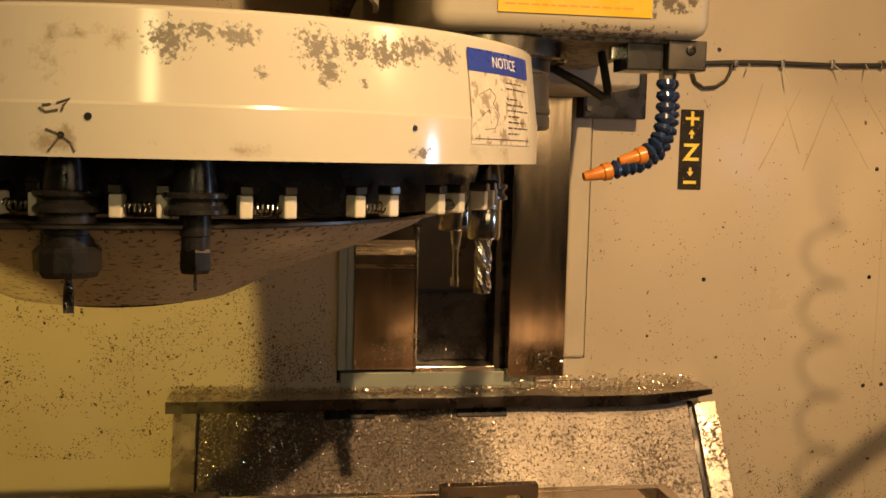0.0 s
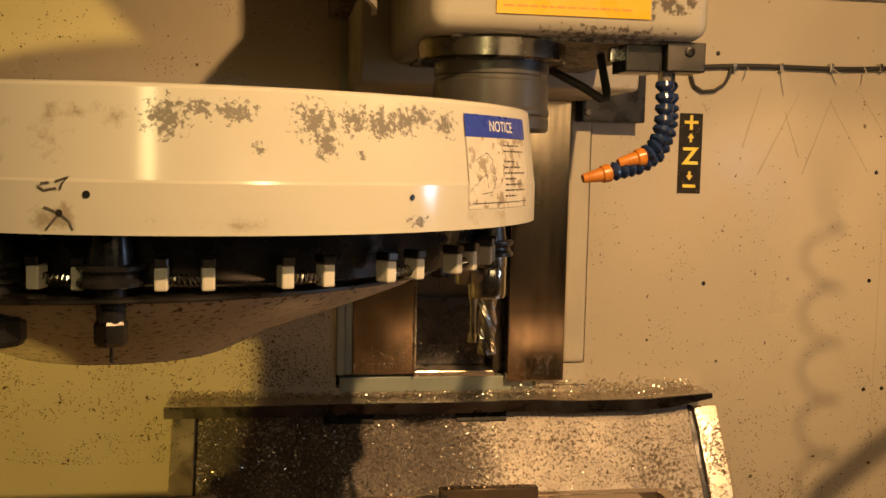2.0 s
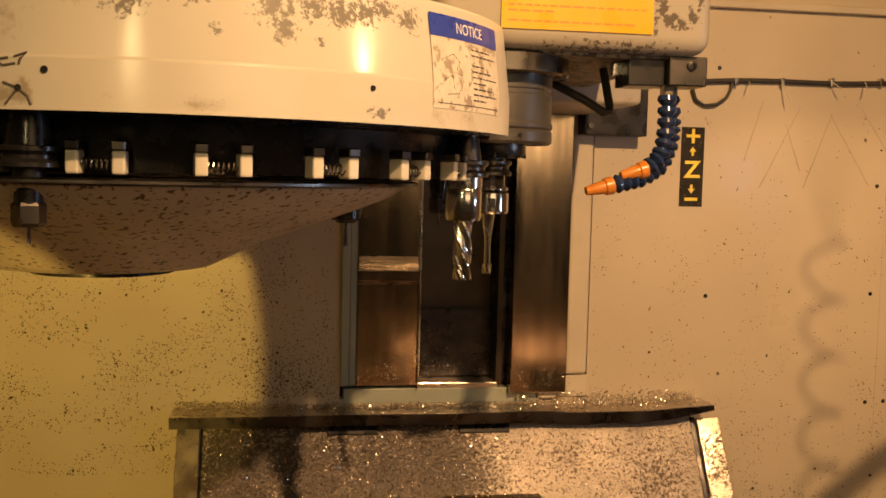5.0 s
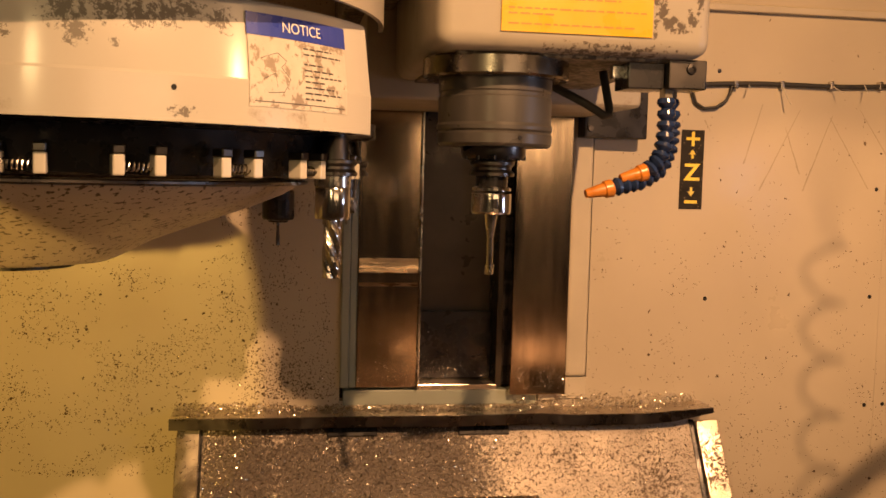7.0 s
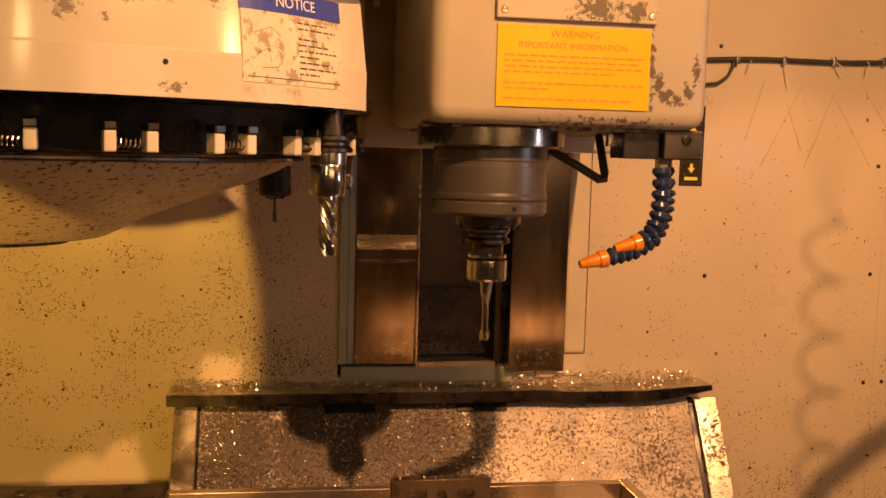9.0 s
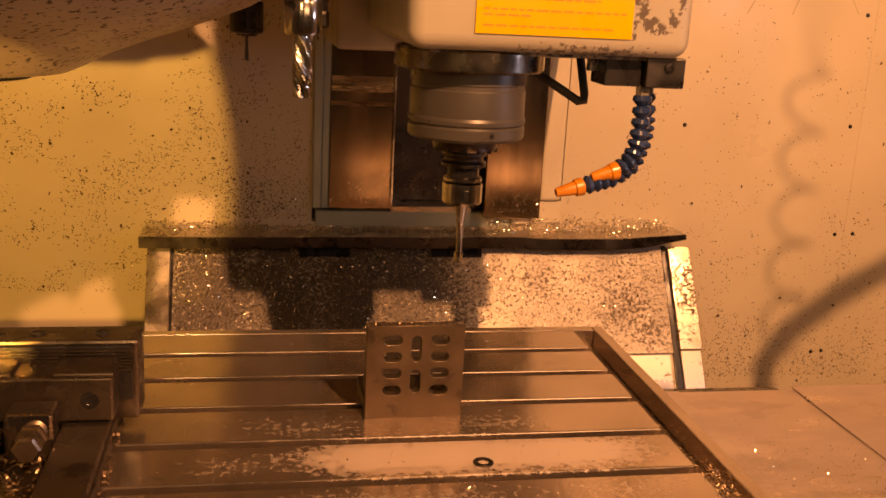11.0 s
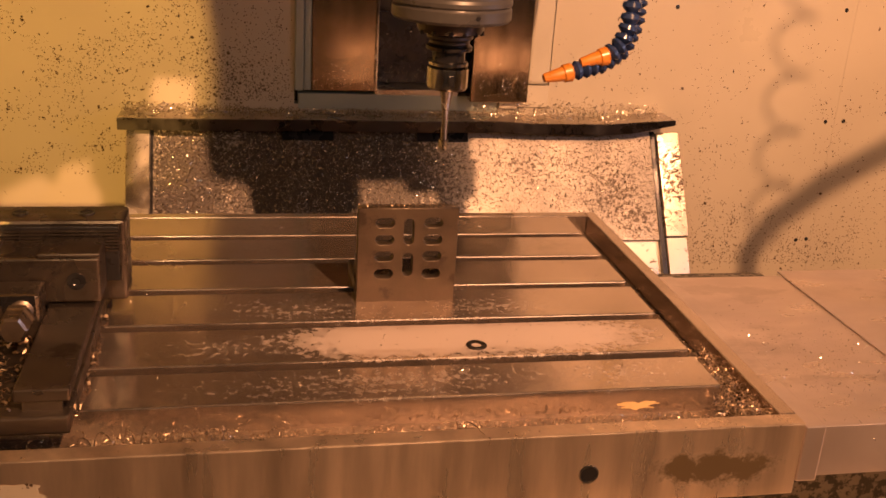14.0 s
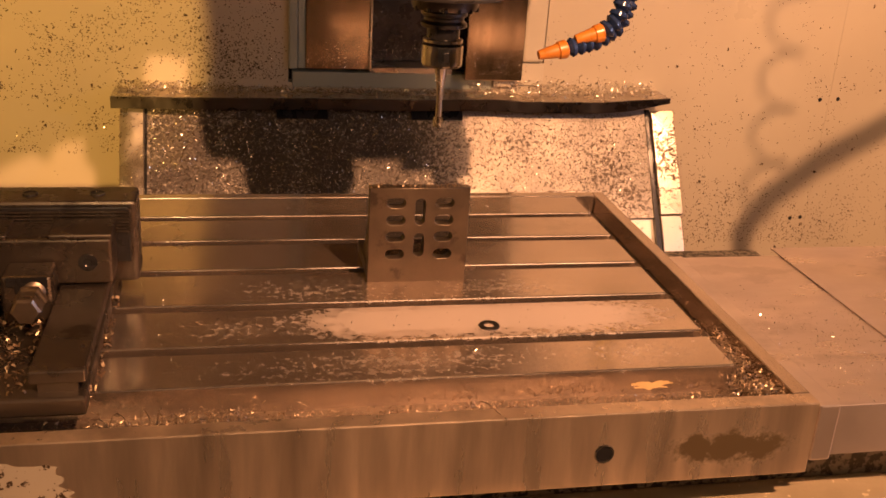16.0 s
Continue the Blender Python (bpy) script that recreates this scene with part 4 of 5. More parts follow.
def cutter(bm, r, z0, z1, twist=2.2, flutes=4, seg=24):
    """A fluted cutter from z0 down to z1."""
    rings = []
    n = flutes * 6
    for i in range(seg + 1):
        t = i / seg
        z = z0 + (z1 - z0) * t
        ring = []
        for k in range(n):
            a = 2 * math.pi * k / n
            q = r * (1.0 if k % 6 in (0, 1) else 0.72 if k % 6 in (3, 4) else 0.86)
            ring.append(bm.verts.new((q * math.cos(a + twist * t * 2), q * math.sin(a + twist * t * 2), z)))
        rings.append(ring)
    for a, b in zip(rings, rings[1:]):
        for k in range(n):
            bm.faces.new((a[k], b[k], b[(k + 1) % n], a[(k + 1) % n]))
    bm.faces.new(rings[-1][::-1])
    bmesh.ops.recalc_face_normals(bm, faces=bm.faces[:])


def tool_endmill():
    th = holder_base("end_mill_holder", "bright end mill holder with fluted cutter in the carousel", DARKSTEEL)
    bm = bmesh.new()
    lathe(bm, [(0.024, -0.0215), (0.024, -0.036), (0.0225, -0.037), (0.0235, -0.040), (0.0235, -0.074), (0.022, -0.078), (0, -0.078)], 32)
    part("body", bm, STEEL, th, "", True)
    bm = bmesh.new()
    cutter(bm, 0.0127, -0.078, -0.156, 1.5)
    part("end_mill", bm, STEEL, th, "four-flute end mill")
    return th


def tool_thin():
    th = holder_base("reduced_shank_holder", "tool holder with a slim reduced-neck cutter", DARKSTEEL)
    bm = bmesh.new()
    lathe(bm, [(0.0225, -0.0215), (0.0225, -0.036), (0, -0.036)], 28)
    part("neck", bm, BLACKOX, th, "", True)
    bm = bmesh.new()
    lathe(bm, [(0.0225, -0.036), (0.0275, -0.038), (0.0275, -0.042), (0.0225, -0.043)], 28)
    part("ring", bm, STEEL, th, "", True)
    bm = bmesh.new()
    lathe(bm, [(0.0, -0.046), (0.0282, -0.046), (0.0285, -0.048), (0.0285, -0.072), (0.027, -0.075), (0.0, -0.075)], 32)
    bd = part("body", bm, STEEL, th, "bright round holder body", True)
    bm = bmesh.new()
    box(bm, -0.0035, -0.0292, -0.066, 0.0035, -0.026, -0.053, 0.0006)
    part("set_screw", bm, BLACKOX, bd)
    bm = bmesh.new()
    lathe(bm, [(0.0095, -0.075), (0.0085, -0.083), (0.0065, -0.098), (0.0052, -0.106), (0.0045, -0.110), (0.0045, -0.148), (0, -0.148)], 20)
    part("shank", bm, STEEL, th, "", True)
    bm = bmesh.new()
    cutter(bm, 0.0072, -0.148, -0.162, 0.3, 3, 6)
    part("cutter_tip", bm, STEEL, th)
    return th


def tool_collet(big, mid=False):
    th = holder_base("collet_chuck", "black collet chuck with wide nut and drill in the carousel" if big else "small black collet chuck with hexagonal nut and fine drill", BLACKOX)
    k = 0.8 if mid else 1.0 if big else 0.56
    bm = bmesh.new()
    lathe(bm, [(0.0255 * k + 0.001, -0.0215), (0.0255 * k + 0.001, -0.042), (0.0245 * k, -0.043), (0.0245 * k, -0.060), (0, -0.060)], 28)
    part("body", bm, BLACKOX, th, "", True)
    bm = bmesh.new()
    z0, z1 = (-0.054, -0.083) if big else (-0.055, -0.079)
    if mid:
        z0, z1 = -0.050, -0.106
        lathe(bm, [(0.0, z0), (0.0265, z0), (0.0275, z0 - 0.003), (0.0275, z1 + 0.008), (0.0255, z1 + 0.005), (0.018, z1 + 0.003), (0.016, z1), (0.0, z1)], 24)
    elif big:
        lathe(bm, [(0.0, z0), (0.028, z0), (0.0315, z0 - 0.004), (0.0315, z1 + 0.006), (0.028, z1), (0.0, z1)], 12)
    else:
        lathe(bm, [(0.0, z0), (0.0150, z0), (0.0165, z0 - 0.003), (0.0165, z1 + 0.004), (0.014, z1), (0.0, z1)], 6)
    part("collet_nut", bm, BLACKOX if big else DARKSTEEL, th)
    bm = bmesh.new()
    if mid:
        cutter(bm, 0.0034, z1, z1 - 0.040, 1.2, 2, 8)
    elif big:
        cutter(bm, 0.0052, z1, z1 - 0.036, 1.2, 2, 12)
    else:
        cutter(bm, 0.0018, z1, z1 - 0.017, 1.2, 2, 8)
    part("drill", bm, DARKSTEEL, th)
    return th


TOOLS = [(tool_endmill(), 1), (tool_collet(False), 6), (tool_collet(True), 7), (tool_collet(True, True), -3), (tool_collet(False), -1)]
thin_tool = tool_thin()


# ---- fixed cover above the carousel ----
def upper_cover():
    uc = thing("changer_cover", "fixed cream cover of the tool changer, dirty edge", "machine cover")
    bm = bmesh.new()
    arc_sheet(bm, [(0.463, 1.90), (0.463, 1.642)], radians(-180), radians(0), 60, 0.006)
    part("curved_sheet", bm, HEAD, uc, "", True)
    bm = bmesh.new()
    lathe(bm, [(0.455, 1.885), (0.455, 1.89), (0, 1.89), (0, 1.885), (0.455, 1.885)], 48, None, radians(-180), radians(0))
    part("top_sheet", bm, HEAD, uc)
    # box added out of view: holds the cover, blocks lamp light beside the head
    bm = bmesh.new()
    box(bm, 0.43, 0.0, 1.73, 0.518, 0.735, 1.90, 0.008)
    part("added_arm_box", bm, GRIME, uc, "added unseen box that holds the cover and blocks lamp light")
    uc.matrix_world = Matrix.Translation((-0.333, 1.383, 0))
    return uc


upper_cover()


# ---- things on the back wall ----
def sign():
    sg = thing("axis_sign", "narrow black axis sign with yellow marks on the wall", "sign")
    y = WY - 0.002
    bm = bmesh.new()
    box(bm, 0.872, y, 1.385, 0.926, WY, 1.562, 0.0008)
    part("board", bm, BLACKSIGN, sg)
    x = 0.899
    yy = y - 0.0006
    for words, size, z in (("Z", 0.052, 1.466),):
        text_part("sign_text", words, size, front_at(x, yy, z), SIGNYELLOW, sg, squeeze=1.08, bold=0.0012)
    bm = bmesh.new()
    box(bm, x - 0.016, yy - 0.0004, 1.539, x + 0.016, yy, 1.5455)
    box(bm, x - 0.0035, yy - 0.0004, 1.526, x + 0.0035, yy, 1.539)
    box(bm, x - 0.0035, yy - 0.0004, 1.5455, x + 0.0035, yy, 1.558)
    part("plus_mark", bm, SIGNYELLOW, sg)
    bm = bmesh.new()
    box(bm, x - 0.015, yy - 0.0004, 1.398, x + 0.015, yy, 1.405)
    part("minus_mark", bm, SIGNYELLOW, sg)
    for s, z in ((1, 1.5075), (-1, 1.425)):
        bm = bmesh.new()
        prism(bm, [(x - 0.008, z), (x + 0.008, z), (x, z + s * 0.011)], yy - 0.0004, yy)
        box(bm, x - 0.0028, yy - 0.0004, min(z, z - s * 0.009), x + 0.0028, yy, max(z, z - s * 0.009))
        part("arrow_mark", bm, SIGNYELLOW, sg)
    return sg


sign()


def wall_cable():
    wc = thing("wall_cable", "black cable clipped along the back wall with a hanging loop", "cable")
    bm = bmesh.new()
    pts = [(0.90 + 1.0 * t, WY - 0.008, 1.662 + 0.032 * t + 0.003 * math.sin(t * 13)) for t in [i / 24 for i in range(25)]]
    tube(bm, pts, 0.0055, 10)
    part("cable", bm, RUBBER, wc, "", True)
    bm = bmesh.new()
    loop = [(0.985, WY - 0.006, 1.668), (0.978, WY - 0.010, 1.645), (0.968, WY - 0.012, 1.628), (0.945, WY - 0.012, 1.613), (0.918, WY - 0.01, 1.61), (0.898, WY - 0.01, 1.622), (0.89, WY - 0.01, 1.645), (0.893, WY - 0.01, 1.66)]
    tube(bm, loop, 0.0035, 8)
    part("loop", bm, RUBBER, wc, "", True)
    for x in (0.99, 1.10, 1.22, 1.34):
        bm = bmesh.new()
        z = 1.662 + 0.032 * (x - 0.9)
        box(bm, x - 0.004, WY - 0.016, z - 0.009, x + 0.004, WY, z + 0.009, 0.001)
        part("clip", bm, STEEL, wc)
    for x, dx, dz in ((1.02, -0.01, -0.012), (1.10, 0.008, -0.045), (1.22, 0.012, -0.02), (1.30, -0.01, -0.02), (1.40, 0.0, -0.03)):
        bm = bmesh.new()
        z = 1.662 + 0.032 * (x - 0.9)
        tube(bm, [(x, WY - 0.012, z), (x + dx * 0.5, WY - 0.03, z + dz * 0.6), (x + dx, WY - 0.042, z + dz)], 0.0013, 5)
        part("tie_end", bm, WHITEBIT, wc, "loose end of a cable tie")
    return wc


wall_cable()


def tie_shadows():
    """Shadows of the cable ties, painted as thin brown lines on the cream panel."""
    wall = bpy.data.objects["wall_back_2"]
    r = random.Random(31)
    for x0, z0, x1, z1 in ((1.062, 1.625, 1.022, 1.49), (1.152, 1.615, 1.062, 1.43), (1.232, 1.605, 1.168, 1.432), (1.118, 1.575, 1.158, 1.47), (1.226, 1.60, 1.33, 1.44), (1.30, 1.62, 1.37, 1.52), (0.94, 1.56, 0.925, 1.585)):
        bm = bmesh.new()
        n, w = 8, 0.0016
        rows = []
        for k in range(n + 1):
            t = k / n
            x, z = x0 + (x1 - x0) * t + r.uniform(-0.0006, 0.0006), z0 + (z1 - z0) * t
            q = w * (0.6 + 0.6 * t)
            rows.append([bm.verts.new((x - q, WY - 0.0006, z)), bm.verts.new((x + q, WY - 0.0006, z))])
        for a, b in zip(rows, rows[1:]):
            bm.faces.new((a[0], b[0], b[1], a[1]))
        bmesh.ops.recalc_face_normals(bm, faces=bm.faces[:])
        part("tie_shadow", bm, TIE_SHADOW, wall, "painted shadow line of a cable tie")


# brown a little darker than the wall, for the painted tie shadows
TIE_SHADOW = mat("tie_shadow_brown", (0.40, 0.335, 0.24), 0.5, 0, 40, 0.15)
tie_shadows()


def wall_screws():
    for x, z in ((0.955, 1.695), (0.945, 1.183), (1.352, 0.934), (1.398, 0.936), (1.335, 0.64), (1.362, 0.642), (1.352, 1.44), (1.35, 1.19)):
        bm = bmesh.new()
        lathe(bm, [(0, 0.0025), (0.0035, 0.002), (0.005, 0)], 12, front_at(x, WY, z))
        tagged(link("wall_screw", bm, BLACKOX), "small dark screw in the cream wall", "screw", "screws of the wall")


wall_screws()


# ---- the coiled air hose and the hose that hang beside the door and throw their shadows on the wall ----
def coil_hose():
    bm = bmesh.new()
    cx, cy = 1.03, 1.07
    pts = []
    for i in range(170):
        t = i / 169
        pts.append((cx + 0.01 * t + 0.029 * math.cos(t * 2 * math.pi * 5), cy + 0.024 * math.sin(t * 2 * math.pi * 5), 1.855 - 0.39 * t))
    pts = [(cx - 0.203, cy - 1.064, 2.478), (cx - 0.057, cy - 0.30, 2.03)] + pts
    tube(bm, pts, 0.0024, 8)
    return tagged(link("coiled_hose", bm, RUBBER, None, "", True), "thin coiled black air hose hanging inside the door", "air hose")


coil_hose()


def hang_hose():
    bm = bmesh.new()
    pts = [(1.9, 1.0, 1.95), (1.5, 1.05, 1.75), (1.215, 1.07, 1.60), (1.12, 1.07, 1.545), (1.05, 1.07, 1.49), (1.02, 1.07, 1.44), (1.03, 1.06, 1.37), (1.1, 1.04, 1.22), (1.3, 1.0, 0.92)]
    tube(bm, pts, 0.016, 10)
    return tagged(link("coolant_line", bm, RUBBER, None, "", True), "black coolant line hanging beside the way cover", "hose")


hang_hose()


# ---- chips ----
def scatter_apron(n, x0, x1, s0, s1, dense=None):
    out = []
    r = random.Random(n)
    while len(out) < n:
        x, s = r.uniform(x0, x1), s0 + (s1 - s0) * r.random()
        if dense and r.random() > dense(x, s):
            continue
        out.append((AP0 + AP_DIR * s + Vector((x, 0, 0)) + AP_N * 0.0005, AP_N))
    return out


shards("apron_chips", scatter_apron(11000, -0.155, 0.895, 0.01, 0.24, lambda x, s: 1.0 if x < 0.48 else 0.35), CHIP, "fine bright metal chips strewn over the apron", "metal chips", size=(0.0009, 0.0052))
shards("apron_flecks", scatter_apron(4600, -0.155, 0.895, 0.01, 0.24, lambda x, s: 0.5 if x < 0.75 else 1.0), FLECK, "dark oily flecks on the apron", "metal chips", size=(0.001, 0.0038))
shards("frame_flecks", [(p + AP_N * 0.0125, n) for p, n in scatter_apron(420, 0.912, 0.960, 0.02, 0.235, lambda x, s: 1.0 if 0.05 < s < 0.16 else 0.25)], FLECK, "dark oily flecks on the bright side frame", "metal chips", size=(0.0015, 0.006), thick=0.6)
shards("frame_chips", [(p + AP_N * 0.0125, n) for p, n in scatter_apron(160, -0.21, -0.168, 0.01, 0.235)], CHIP, "fine chips on the side frame", "metal chips", size=(0.001, 0.004))
r5 = random.Random(21)
heap = []
for k in range(5200):
    x = r5.uniform(-0.222, 0.925)
    y = 2.12 - abs(r5.gauss(0, 0.03))
    if y < 2.042:
        continue
    tall = 0.034 if x > 0.5 else 0.016 if x < 0.02 else 0.008
    heap.append(((x, y, 0.939 + max(0.0, (y - 2.045) / 0.075) * tall * r5.random()), (r5.gauss(0, 0.5), -0.4, 1)))
shards("ledge_chips", heap, CHIP, "heap of bright metal chips on the ledge", "metal chips", size=(0.002, 0.007))
wallflecks = []
while len(wallflecks) < 12000:
    x = r5.uniform(-0.9, 1.7)
    z = 0.5 + 1.2 * abs(r5.gauss(0, 0.42)) + (0.3 if x < 0.1 else 0.0)
    if z > 1.8 or 0.12 < x < 0.675 or r5.random() > (1.0 if x < 0.1 else 0.3):
        continue
    if noise.noise(Vector((x * 9, 0.3, z * 9))) + 0.6 * noise.noise(Vector((x * 30, 2.3, z * 30))) < r5.uniform(-0.3, 0.5):
        continue
    wallflecks.append(((x, WY, z), (0, -1, 0)))
for k in range(1100):
    p = (r5.gauss(0.02, 0.06), WY, 0.96 + abs(r5.gauss(0, 0.075)))
    if p[0] < 0.118:
        wallflecks.insert(0, (p, (0, -1, 0)))
for k in range(1500):
    p = (r5.uniform(0.97, 1.5), WY, 0.58 + abs(r5.gauss(0, 0.085)) * (1.0 + 0.8 * noise.noise(Vector((k * 0.37, 0.1, 0.2)))))
    wallflecks.insert(0, (p, (0, -1, 0)))
small, large = wallflecks[:-260], wallflecks[-260:]
shards("wall_flecks", small, FLECK, "dark fine specks stuck to the wall", "metal chips", size=(0.0008, 0.0042), thick=0.6)
shards("wall_chips", large, FLECK, "larger dark chips stuck to the wall", "metal chips", size=(0.002, 0.007), thick=0.9)
shards("bright_wall_chips", [w for w in wallflecks[::14] if w[0][0] < 0.1], CHIP, "small bright chips stuck to the wall", "metal chips", size=(0.001, 0.004), thick=0.5)
sp = []
for k in range(900):
    x = r5.choice((r5.uniform(0.158, 0.286), r5.uniform(0.50, 0.626), r5.uniform(0.30, 0.46)))
    z = 0.985 + abs(r5.gauss(0, 0.035))
    y = WY - 0.0065 if x < 0.29 else WY - 0.0305 if x > 0.49 else WY + 0.06
    sp.append(((x, y, z), (0, -1, 0)))
shards("cover_chips", sp, CHIP, "bright chips stuck to the foot of the way covers", "metal chips", size=(0.001, 0.004))
tr = []
for k in range(4600):
    u = r5.random()
    if u < 0.6:
        x = LAND + 0.04 - abs(r5.gauss(0, 0.35))
        y = 0.905 + 0.06 * r5.random() ** 0.7
        if x < -0.7:
            continue
    else:
        x = r5.uniform(LAND + 0.002, 0.572)
        y = 0.905 + abs(r5.gauss(0, 0.16))
        if y > 1.5:
            continue
    lift = 0.0
    if abs(x - 0.55) < 0.03 and y < 1.05:
        lift = 0.026 * r5.random()
    elif x < 0.05:
        lift = 0.012 * r5.random()
    tr.append(((x, y, TZ - 0.031 + lift), (r5.gauss(0, 0.4), r5.gauss(0, 0.4), 1)))
for k in range(2600):
    x = r5.choice((r5.gauss(-0.07, 0.05), r5.uniform(-0.45, 0.3)))
    h = max(0.15, 1 - abs(x + 0.06) / 0.14)
    tr.append(((x, r5.uniform(0.904, 0.955), TZ - 0.031 + 0.018 * h * r5.random()), (r5.gauss(0, 0.6), r5.gauss(0, 0.6), 1)))
for k in range(1500):
    x, y = LAND + 0.018 + r5.gauss(0, 0.012), r5.choice((r5.gauss(0.925, 0.012), r5.gauss(1.01, 0.03), r5.gauss(1.045, 0.012)))
    if LAND + 0.001 < x < 0.571 and 0.904 < y:
        tr.append(((x, y, TZ - 0.031 + 0.038 * r5.random() * max(0.2, 1 - abs(x - 0.553) / 0.03)), (r5.gauss(0, 0.6), r5.gauss(0, 0.6), 1)))
trough_chips = shards("trough_chips", tr, BRONZE, "golden metal chips lying in the table's trough", "metal chips", size=(0.0014, 0.0058), thick=0.22)
tc = []
for k in range(2600):
    x, y = r5.uniform(-0.16, LAND), r5.uniform(0.975, 1.55)
    if r5.random() > (1.0 if x < -0.02 or y < 1.06 else 0.35):
        continue
    if any(s - 0.017 < y < s for s in SLOTS):
        continue
    tc.append(((x, y, TZ), (0, 0, 1)))
for k in range(700):
    tc.append(((r5.uniform(0.62, 0.79), r5.gauss(1.02, 0.07), TZ - 0.006), (0, 0, 1)))
table_chips = shards("table_chips", tc, CHIP, "tiny bright chips scattered on the table", "metal chips", size=(0.0008, 0.0038), thick=0.25)


vc = []
for k in range(220):
    vc.append(((r5.uniform(-0.27, -0.218), r5.uniform(0.93, 1.10), TZ + 0.0205 + 0.008 * r5.random()), (r5.gauss(0, 0.4), r5.gauss(0, 0.4), 1)))
for k in range(90):
    vc.append(((r5.uniform(-0.168, -0.155), r5.uniform(0.94, 1.2), TZ + 0.001), (0, 0, 1)))
vise_chips = shards("vise_chips", vc, BRONZE, "coppery chips lying between the vise rails", "metal chips", size=(0.003, 0.009), thick=0.4)


pc = []
for k in range(420):
    pc.append(((r5.uniform(0.162, 0.262), r5.uniform(1.242, 1.30), TZ + 0.0165 + 0.012 * r5.random()), (r5.gauss(0, 0.4), r5.gauss(0, 0.4), 1)))
for k in range(160):
    pc.append(((r5.uniform(0.148, 0.273), r5.uniform(1.225, 1.239), TZ + 0.127), (0, 0, 1)))
plate_chips = shards("plate_chips", pc, BRONZE, "chips lying on the angle plate's foot and top edge", "metal chips", size=(0.001, 0.006), thick=0.4)


def curl(x, y, z, ang, length, r, turns, wire=0.0006):
    """A long spiral turning lying on its side."""
    bm = bmesh.new()
    n = int(turns * 10)
    d, w = Vector((math.cos(ang), math.sin(ang), 0)), Vector((-math.sin(ang), math.cos(ang), 0))
    pts = []
    for i in range(n + 1):
        t = i / n
        a = 2 * math.pi * turns * t
        pts.append(Vector((x, y, z + r + wire)) + d * length * (t - 0.5) + w * r * math.cos(a) + Vector((0, 0, r * math.sin(a))))
    tube(bm, pts, wire, 5)
    return tagged(link("spiral_turning", bm, CHIP, None, "", True), "bright spiral metal turning lying in the table's trough", "metal turning", "turnings in the trough")


turnings = [curl(0.0, 0.925, TZ - 0.032, 0.06, 0.055, 0.0022, 16), curl(0.085, 0.92, TZ - 0.032, 0.03, 0.05, 0.0022, 9), curl(-0.29, 0.97, TZ + 0.02, 0.1, 0.03, 0.003, 8),
            curl(-0.10, 0.92, TZ - 0.02, 0.2, 0.02, 0.012, 1.2, 0.0005), curl(-0.05, 0.915, TZ - 0.025, 1.2, 0.01, 0.011, 1.1, 0.0005), curl(0.235, 0.9, TZ - 0.004, -0.9, 0.04, 0.003, 0.6, 0.0005),
            curl(-0.14, 0.93, TZ - 0.024, 0.5, 0.03, 0.009, 1.6, 0.0005), curl(-0.02, 0.935, TZ - 0.028, -0.3, 0.025, 0.006, 2.2, 0.0005), curl(0.04, 0.928, TZ - 0.03, 0.9, 0.02, 0.004, 2.5, 0.0005)]
bm = bmesh.new()
tube(bm, [(0.540, 0.913, TZ - 0.026), (0.562, 0.916, TZ - 0.022)], 0.0035, 10)
plug = tagged(link("plastic_plug", bm, WHITE, None, "", True), "small white plastic plug lying in the trough", "plug")


# ---- movement ----
def carousel_at(t):
    """Centre, height below the raised place, turn of the ring and swing of the arm about its pivot on the column."""
    def run(keys):
        if t <= keys[0][0]:
            return keys[0][1]
        for (a, u), (b, v) in zip(keys, keys[1:]):
            if t <= b:
                return u + (v - u) * (t - a) / (b - a)
        return keys[-1][1]

    z = run(CZ)
    swing = radians(SWING * run(CXS))
    turn = run(CT)
    ox, oy = CX - PIVOT[0], CY - PIVOT[1]
    x = PIVOT[0] + ox * math.cos(swing) - oy * math.sin(swing)
    y = PIVOT[1] + ox * math.sin(swing) + oy * math.cos(swing)
    return x, y, z, turn, math.degrees(swing)


CZ = [(0.0, -0.052), (0.2, -0.080), (0.4, -0.097), (0.5, -0.102), (0.7, -0.107), (1.0, -0.111), (1.5, -0.118), (2.0, -0.121), (2.7, -0.121), (2.9, -0.114), (3.0, -0.107), (3.2, -0.080), (3.4, -0.047),
      (3.5, -0.035), (3.7, -0.017), (3.9, -0.007), (4.0, -0.004), (4.3, 0.0), (16.0, 0.0)]
CXS = [(0.0, 0.0), (4.4, 0.0), (4.7, 0.055), (5.0, 0.19), (5.4, 0.457), (5.8, 0.717), (6.1, 0.858), (6.3, 0.918), (6.5, 0.968), (6.7, 0.991), (7.0, 1.0), (16.0, 1.0)]
PIVOT = (0.36, 2.67)
SWING = -8.66
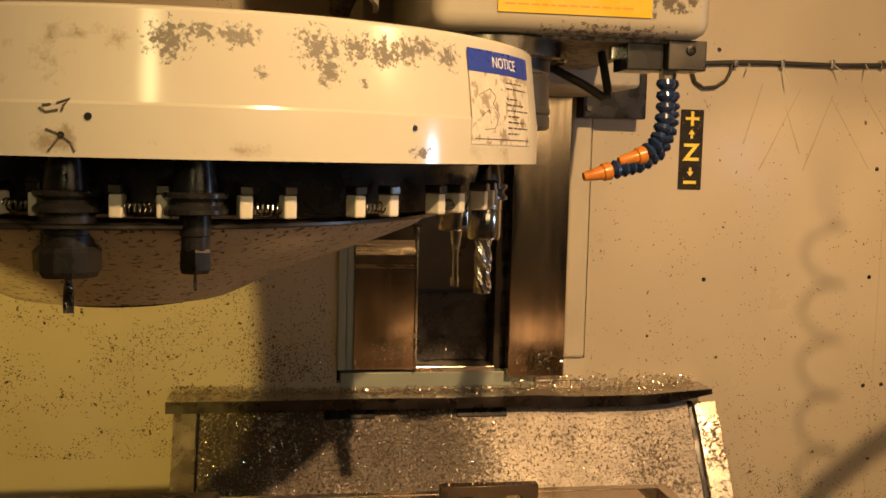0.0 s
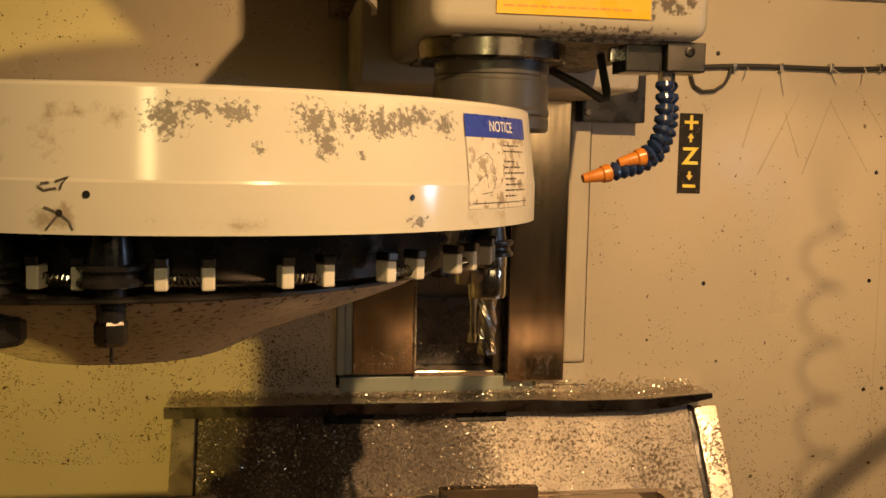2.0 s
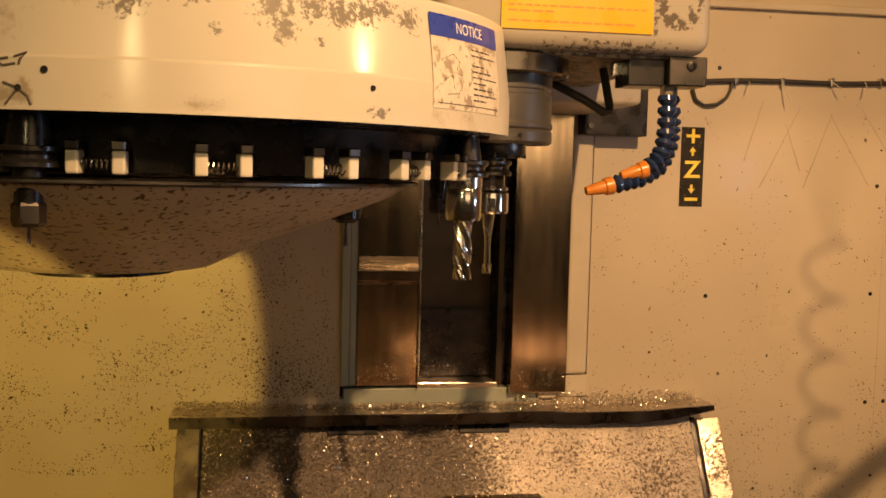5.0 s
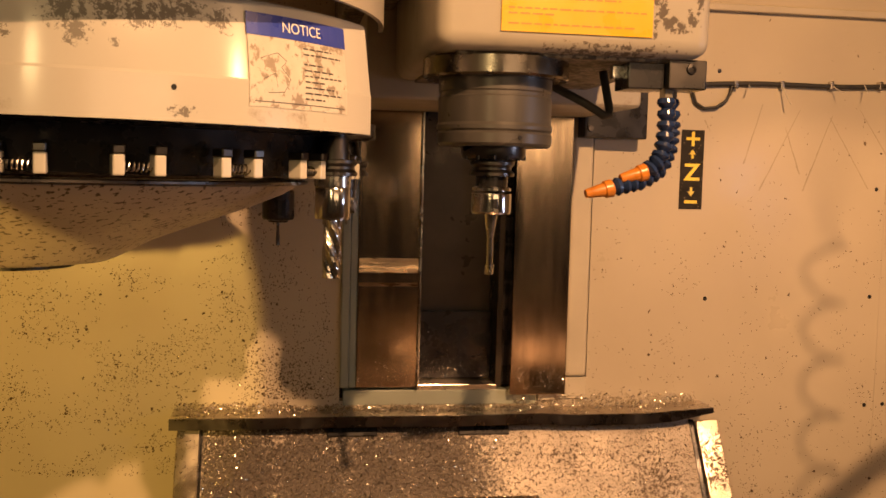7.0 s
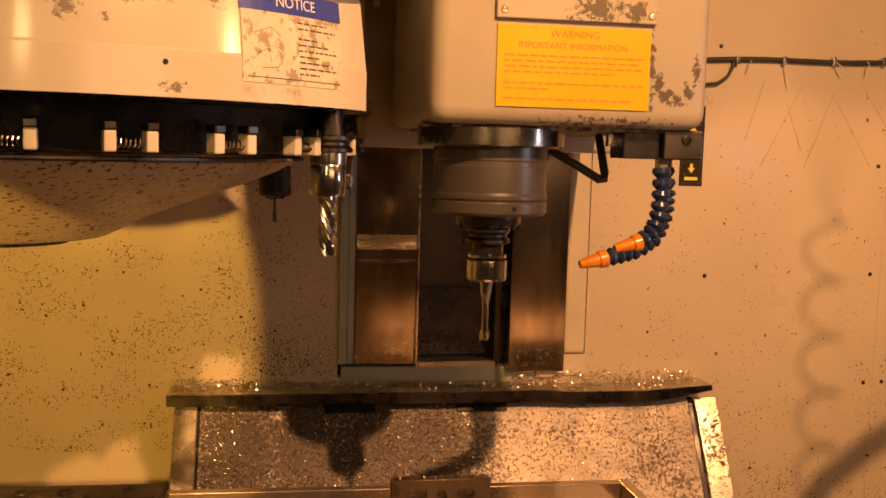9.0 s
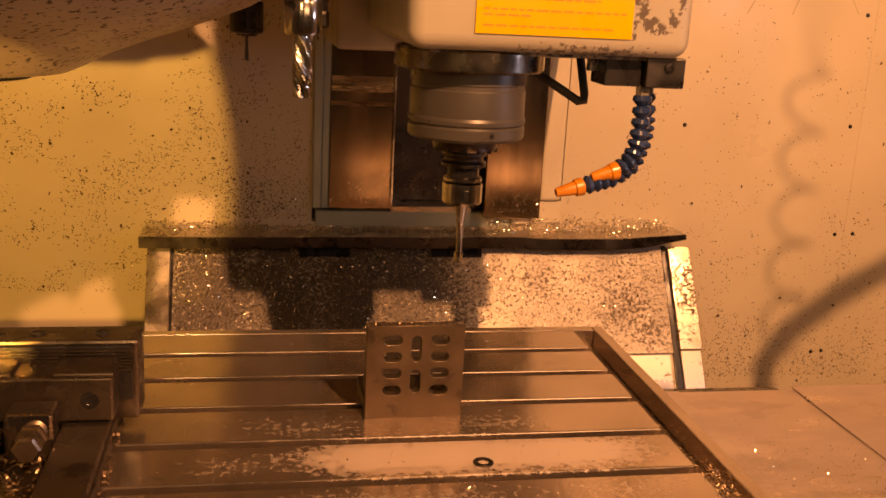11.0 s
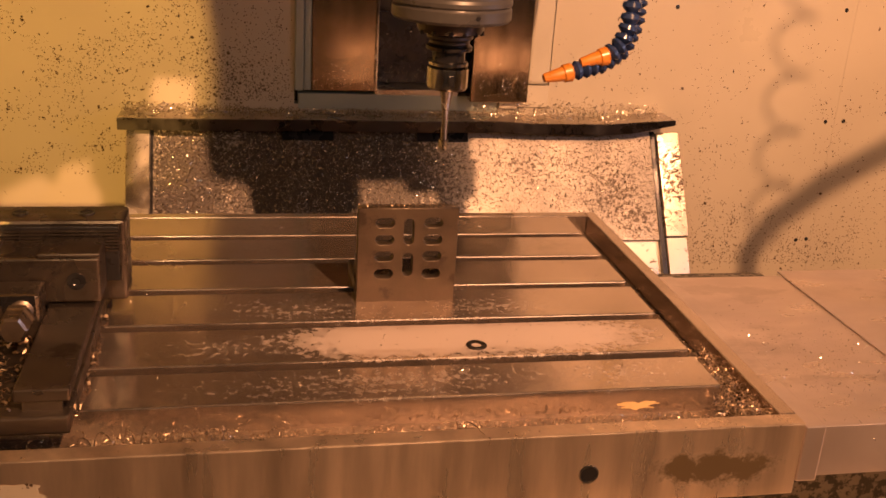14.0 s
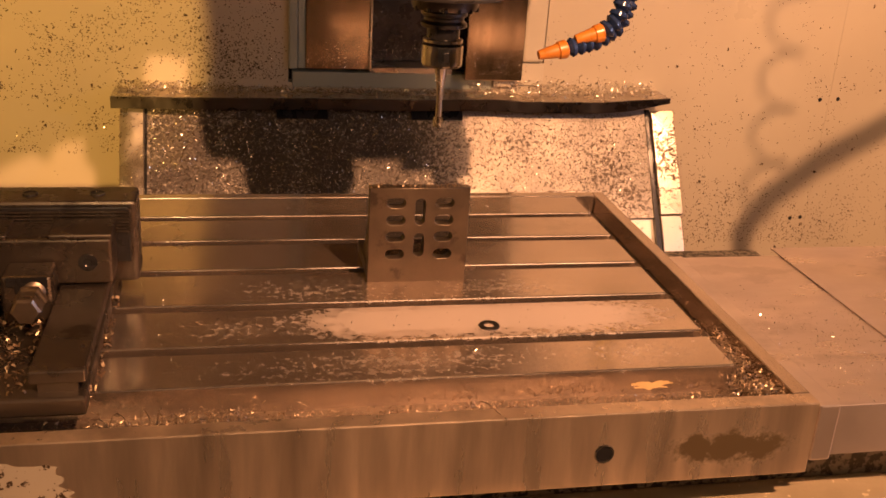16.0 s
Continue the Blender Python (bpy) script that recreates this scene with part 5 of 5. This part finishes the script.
CT = [(0.0, STEP), (1.6, STEP), (1.7, STEP * 0.93), (1.8, STEP * 0.78), (2.0, STEP * 0.36), (2.2, STEP * 0.04), (2.35, 0.0), (16.0, 0.0)]
TIMES = sorted({t for keys in (CZ, CXS, CT) for t, _ in keys})
HEADZ = [(0.0, 0.0), (8.1, 0.0), (8.3, -0.011), (8.5, -0.044), (8.75, -0.086), (9.0, -0.127), (9.25, -0.165), (9.5, -0.197), (9.75, -0.214), (10.0, -0.222), (10.4, -0.228), (11.4, -0.241), (12.3, -0.246), (16.0, -0.246)]
TABLE_MOVE = [(0.0, 0.062, 0.0), (7.6, 0.062, 0.0), (8.1, 0.045, 0.0), (8.5, 0.012, 0.0), (8.8, 0.0, 0.0), (12.5, 0.0, 0.0), (13.0, 0.002, -0.002), (13.5, 0.006, -0.004), (14.0, 0.010, -0.007),
              (14.5, 0.0145, -0.010), (15.0, 0.019, -0.0125), (15.5, 0.024, -0.015), (16.0, 0.029, -0.018)]


def motions():
    walk(head, [(t, pose(0, 0, z)) for t, z in HEADZ])
    for ob in (table, the_vise, the_plate, the_washer, trough_chips, table_chips, vise_chips, plate_chips, plug, *turnings):
        walk(ob, [(t, pose(x, y, 0)) for t, x, y in TABLE_MOVE])
    rows, turns = [], []
    for t in TIMES:
        x, y, z, a, sw = carousel_at(t)
        rows.append((t, pose(x, y, z, 0, 0, sw)))
        turns.append((t, pose(0, 0, 0, 0, 0, a + 0.24 * sw)))
    walk(carousel_ob, rows)
    walk(ring_ob, turns)

    def carried(k, t):
        x, y, z, a, sw = carousel_at(t)
        ang = PH - k * STEP + a + sw
        return (t, pose(x + CR * math.cos(radians(ang)), y + CR * math.sin(radians(ang)), FZ + z, 0, 0, ang))

    for ob, k in TOOLS:
        walk(ob, [carried(k, t) for t in TIMES])
    # the slim cutter is carried by the ring until the ring rises, then by the spindle
    rr = [carried(0, t) for t in TIMES if t <= 4.3]
    rr += [(t, pose(SX, SY, FZ + 0.005 + z, 0, 0, PH)) for t, z in HEADZ if t > 4.3]
    walk(thin_tool, rr)


motions()
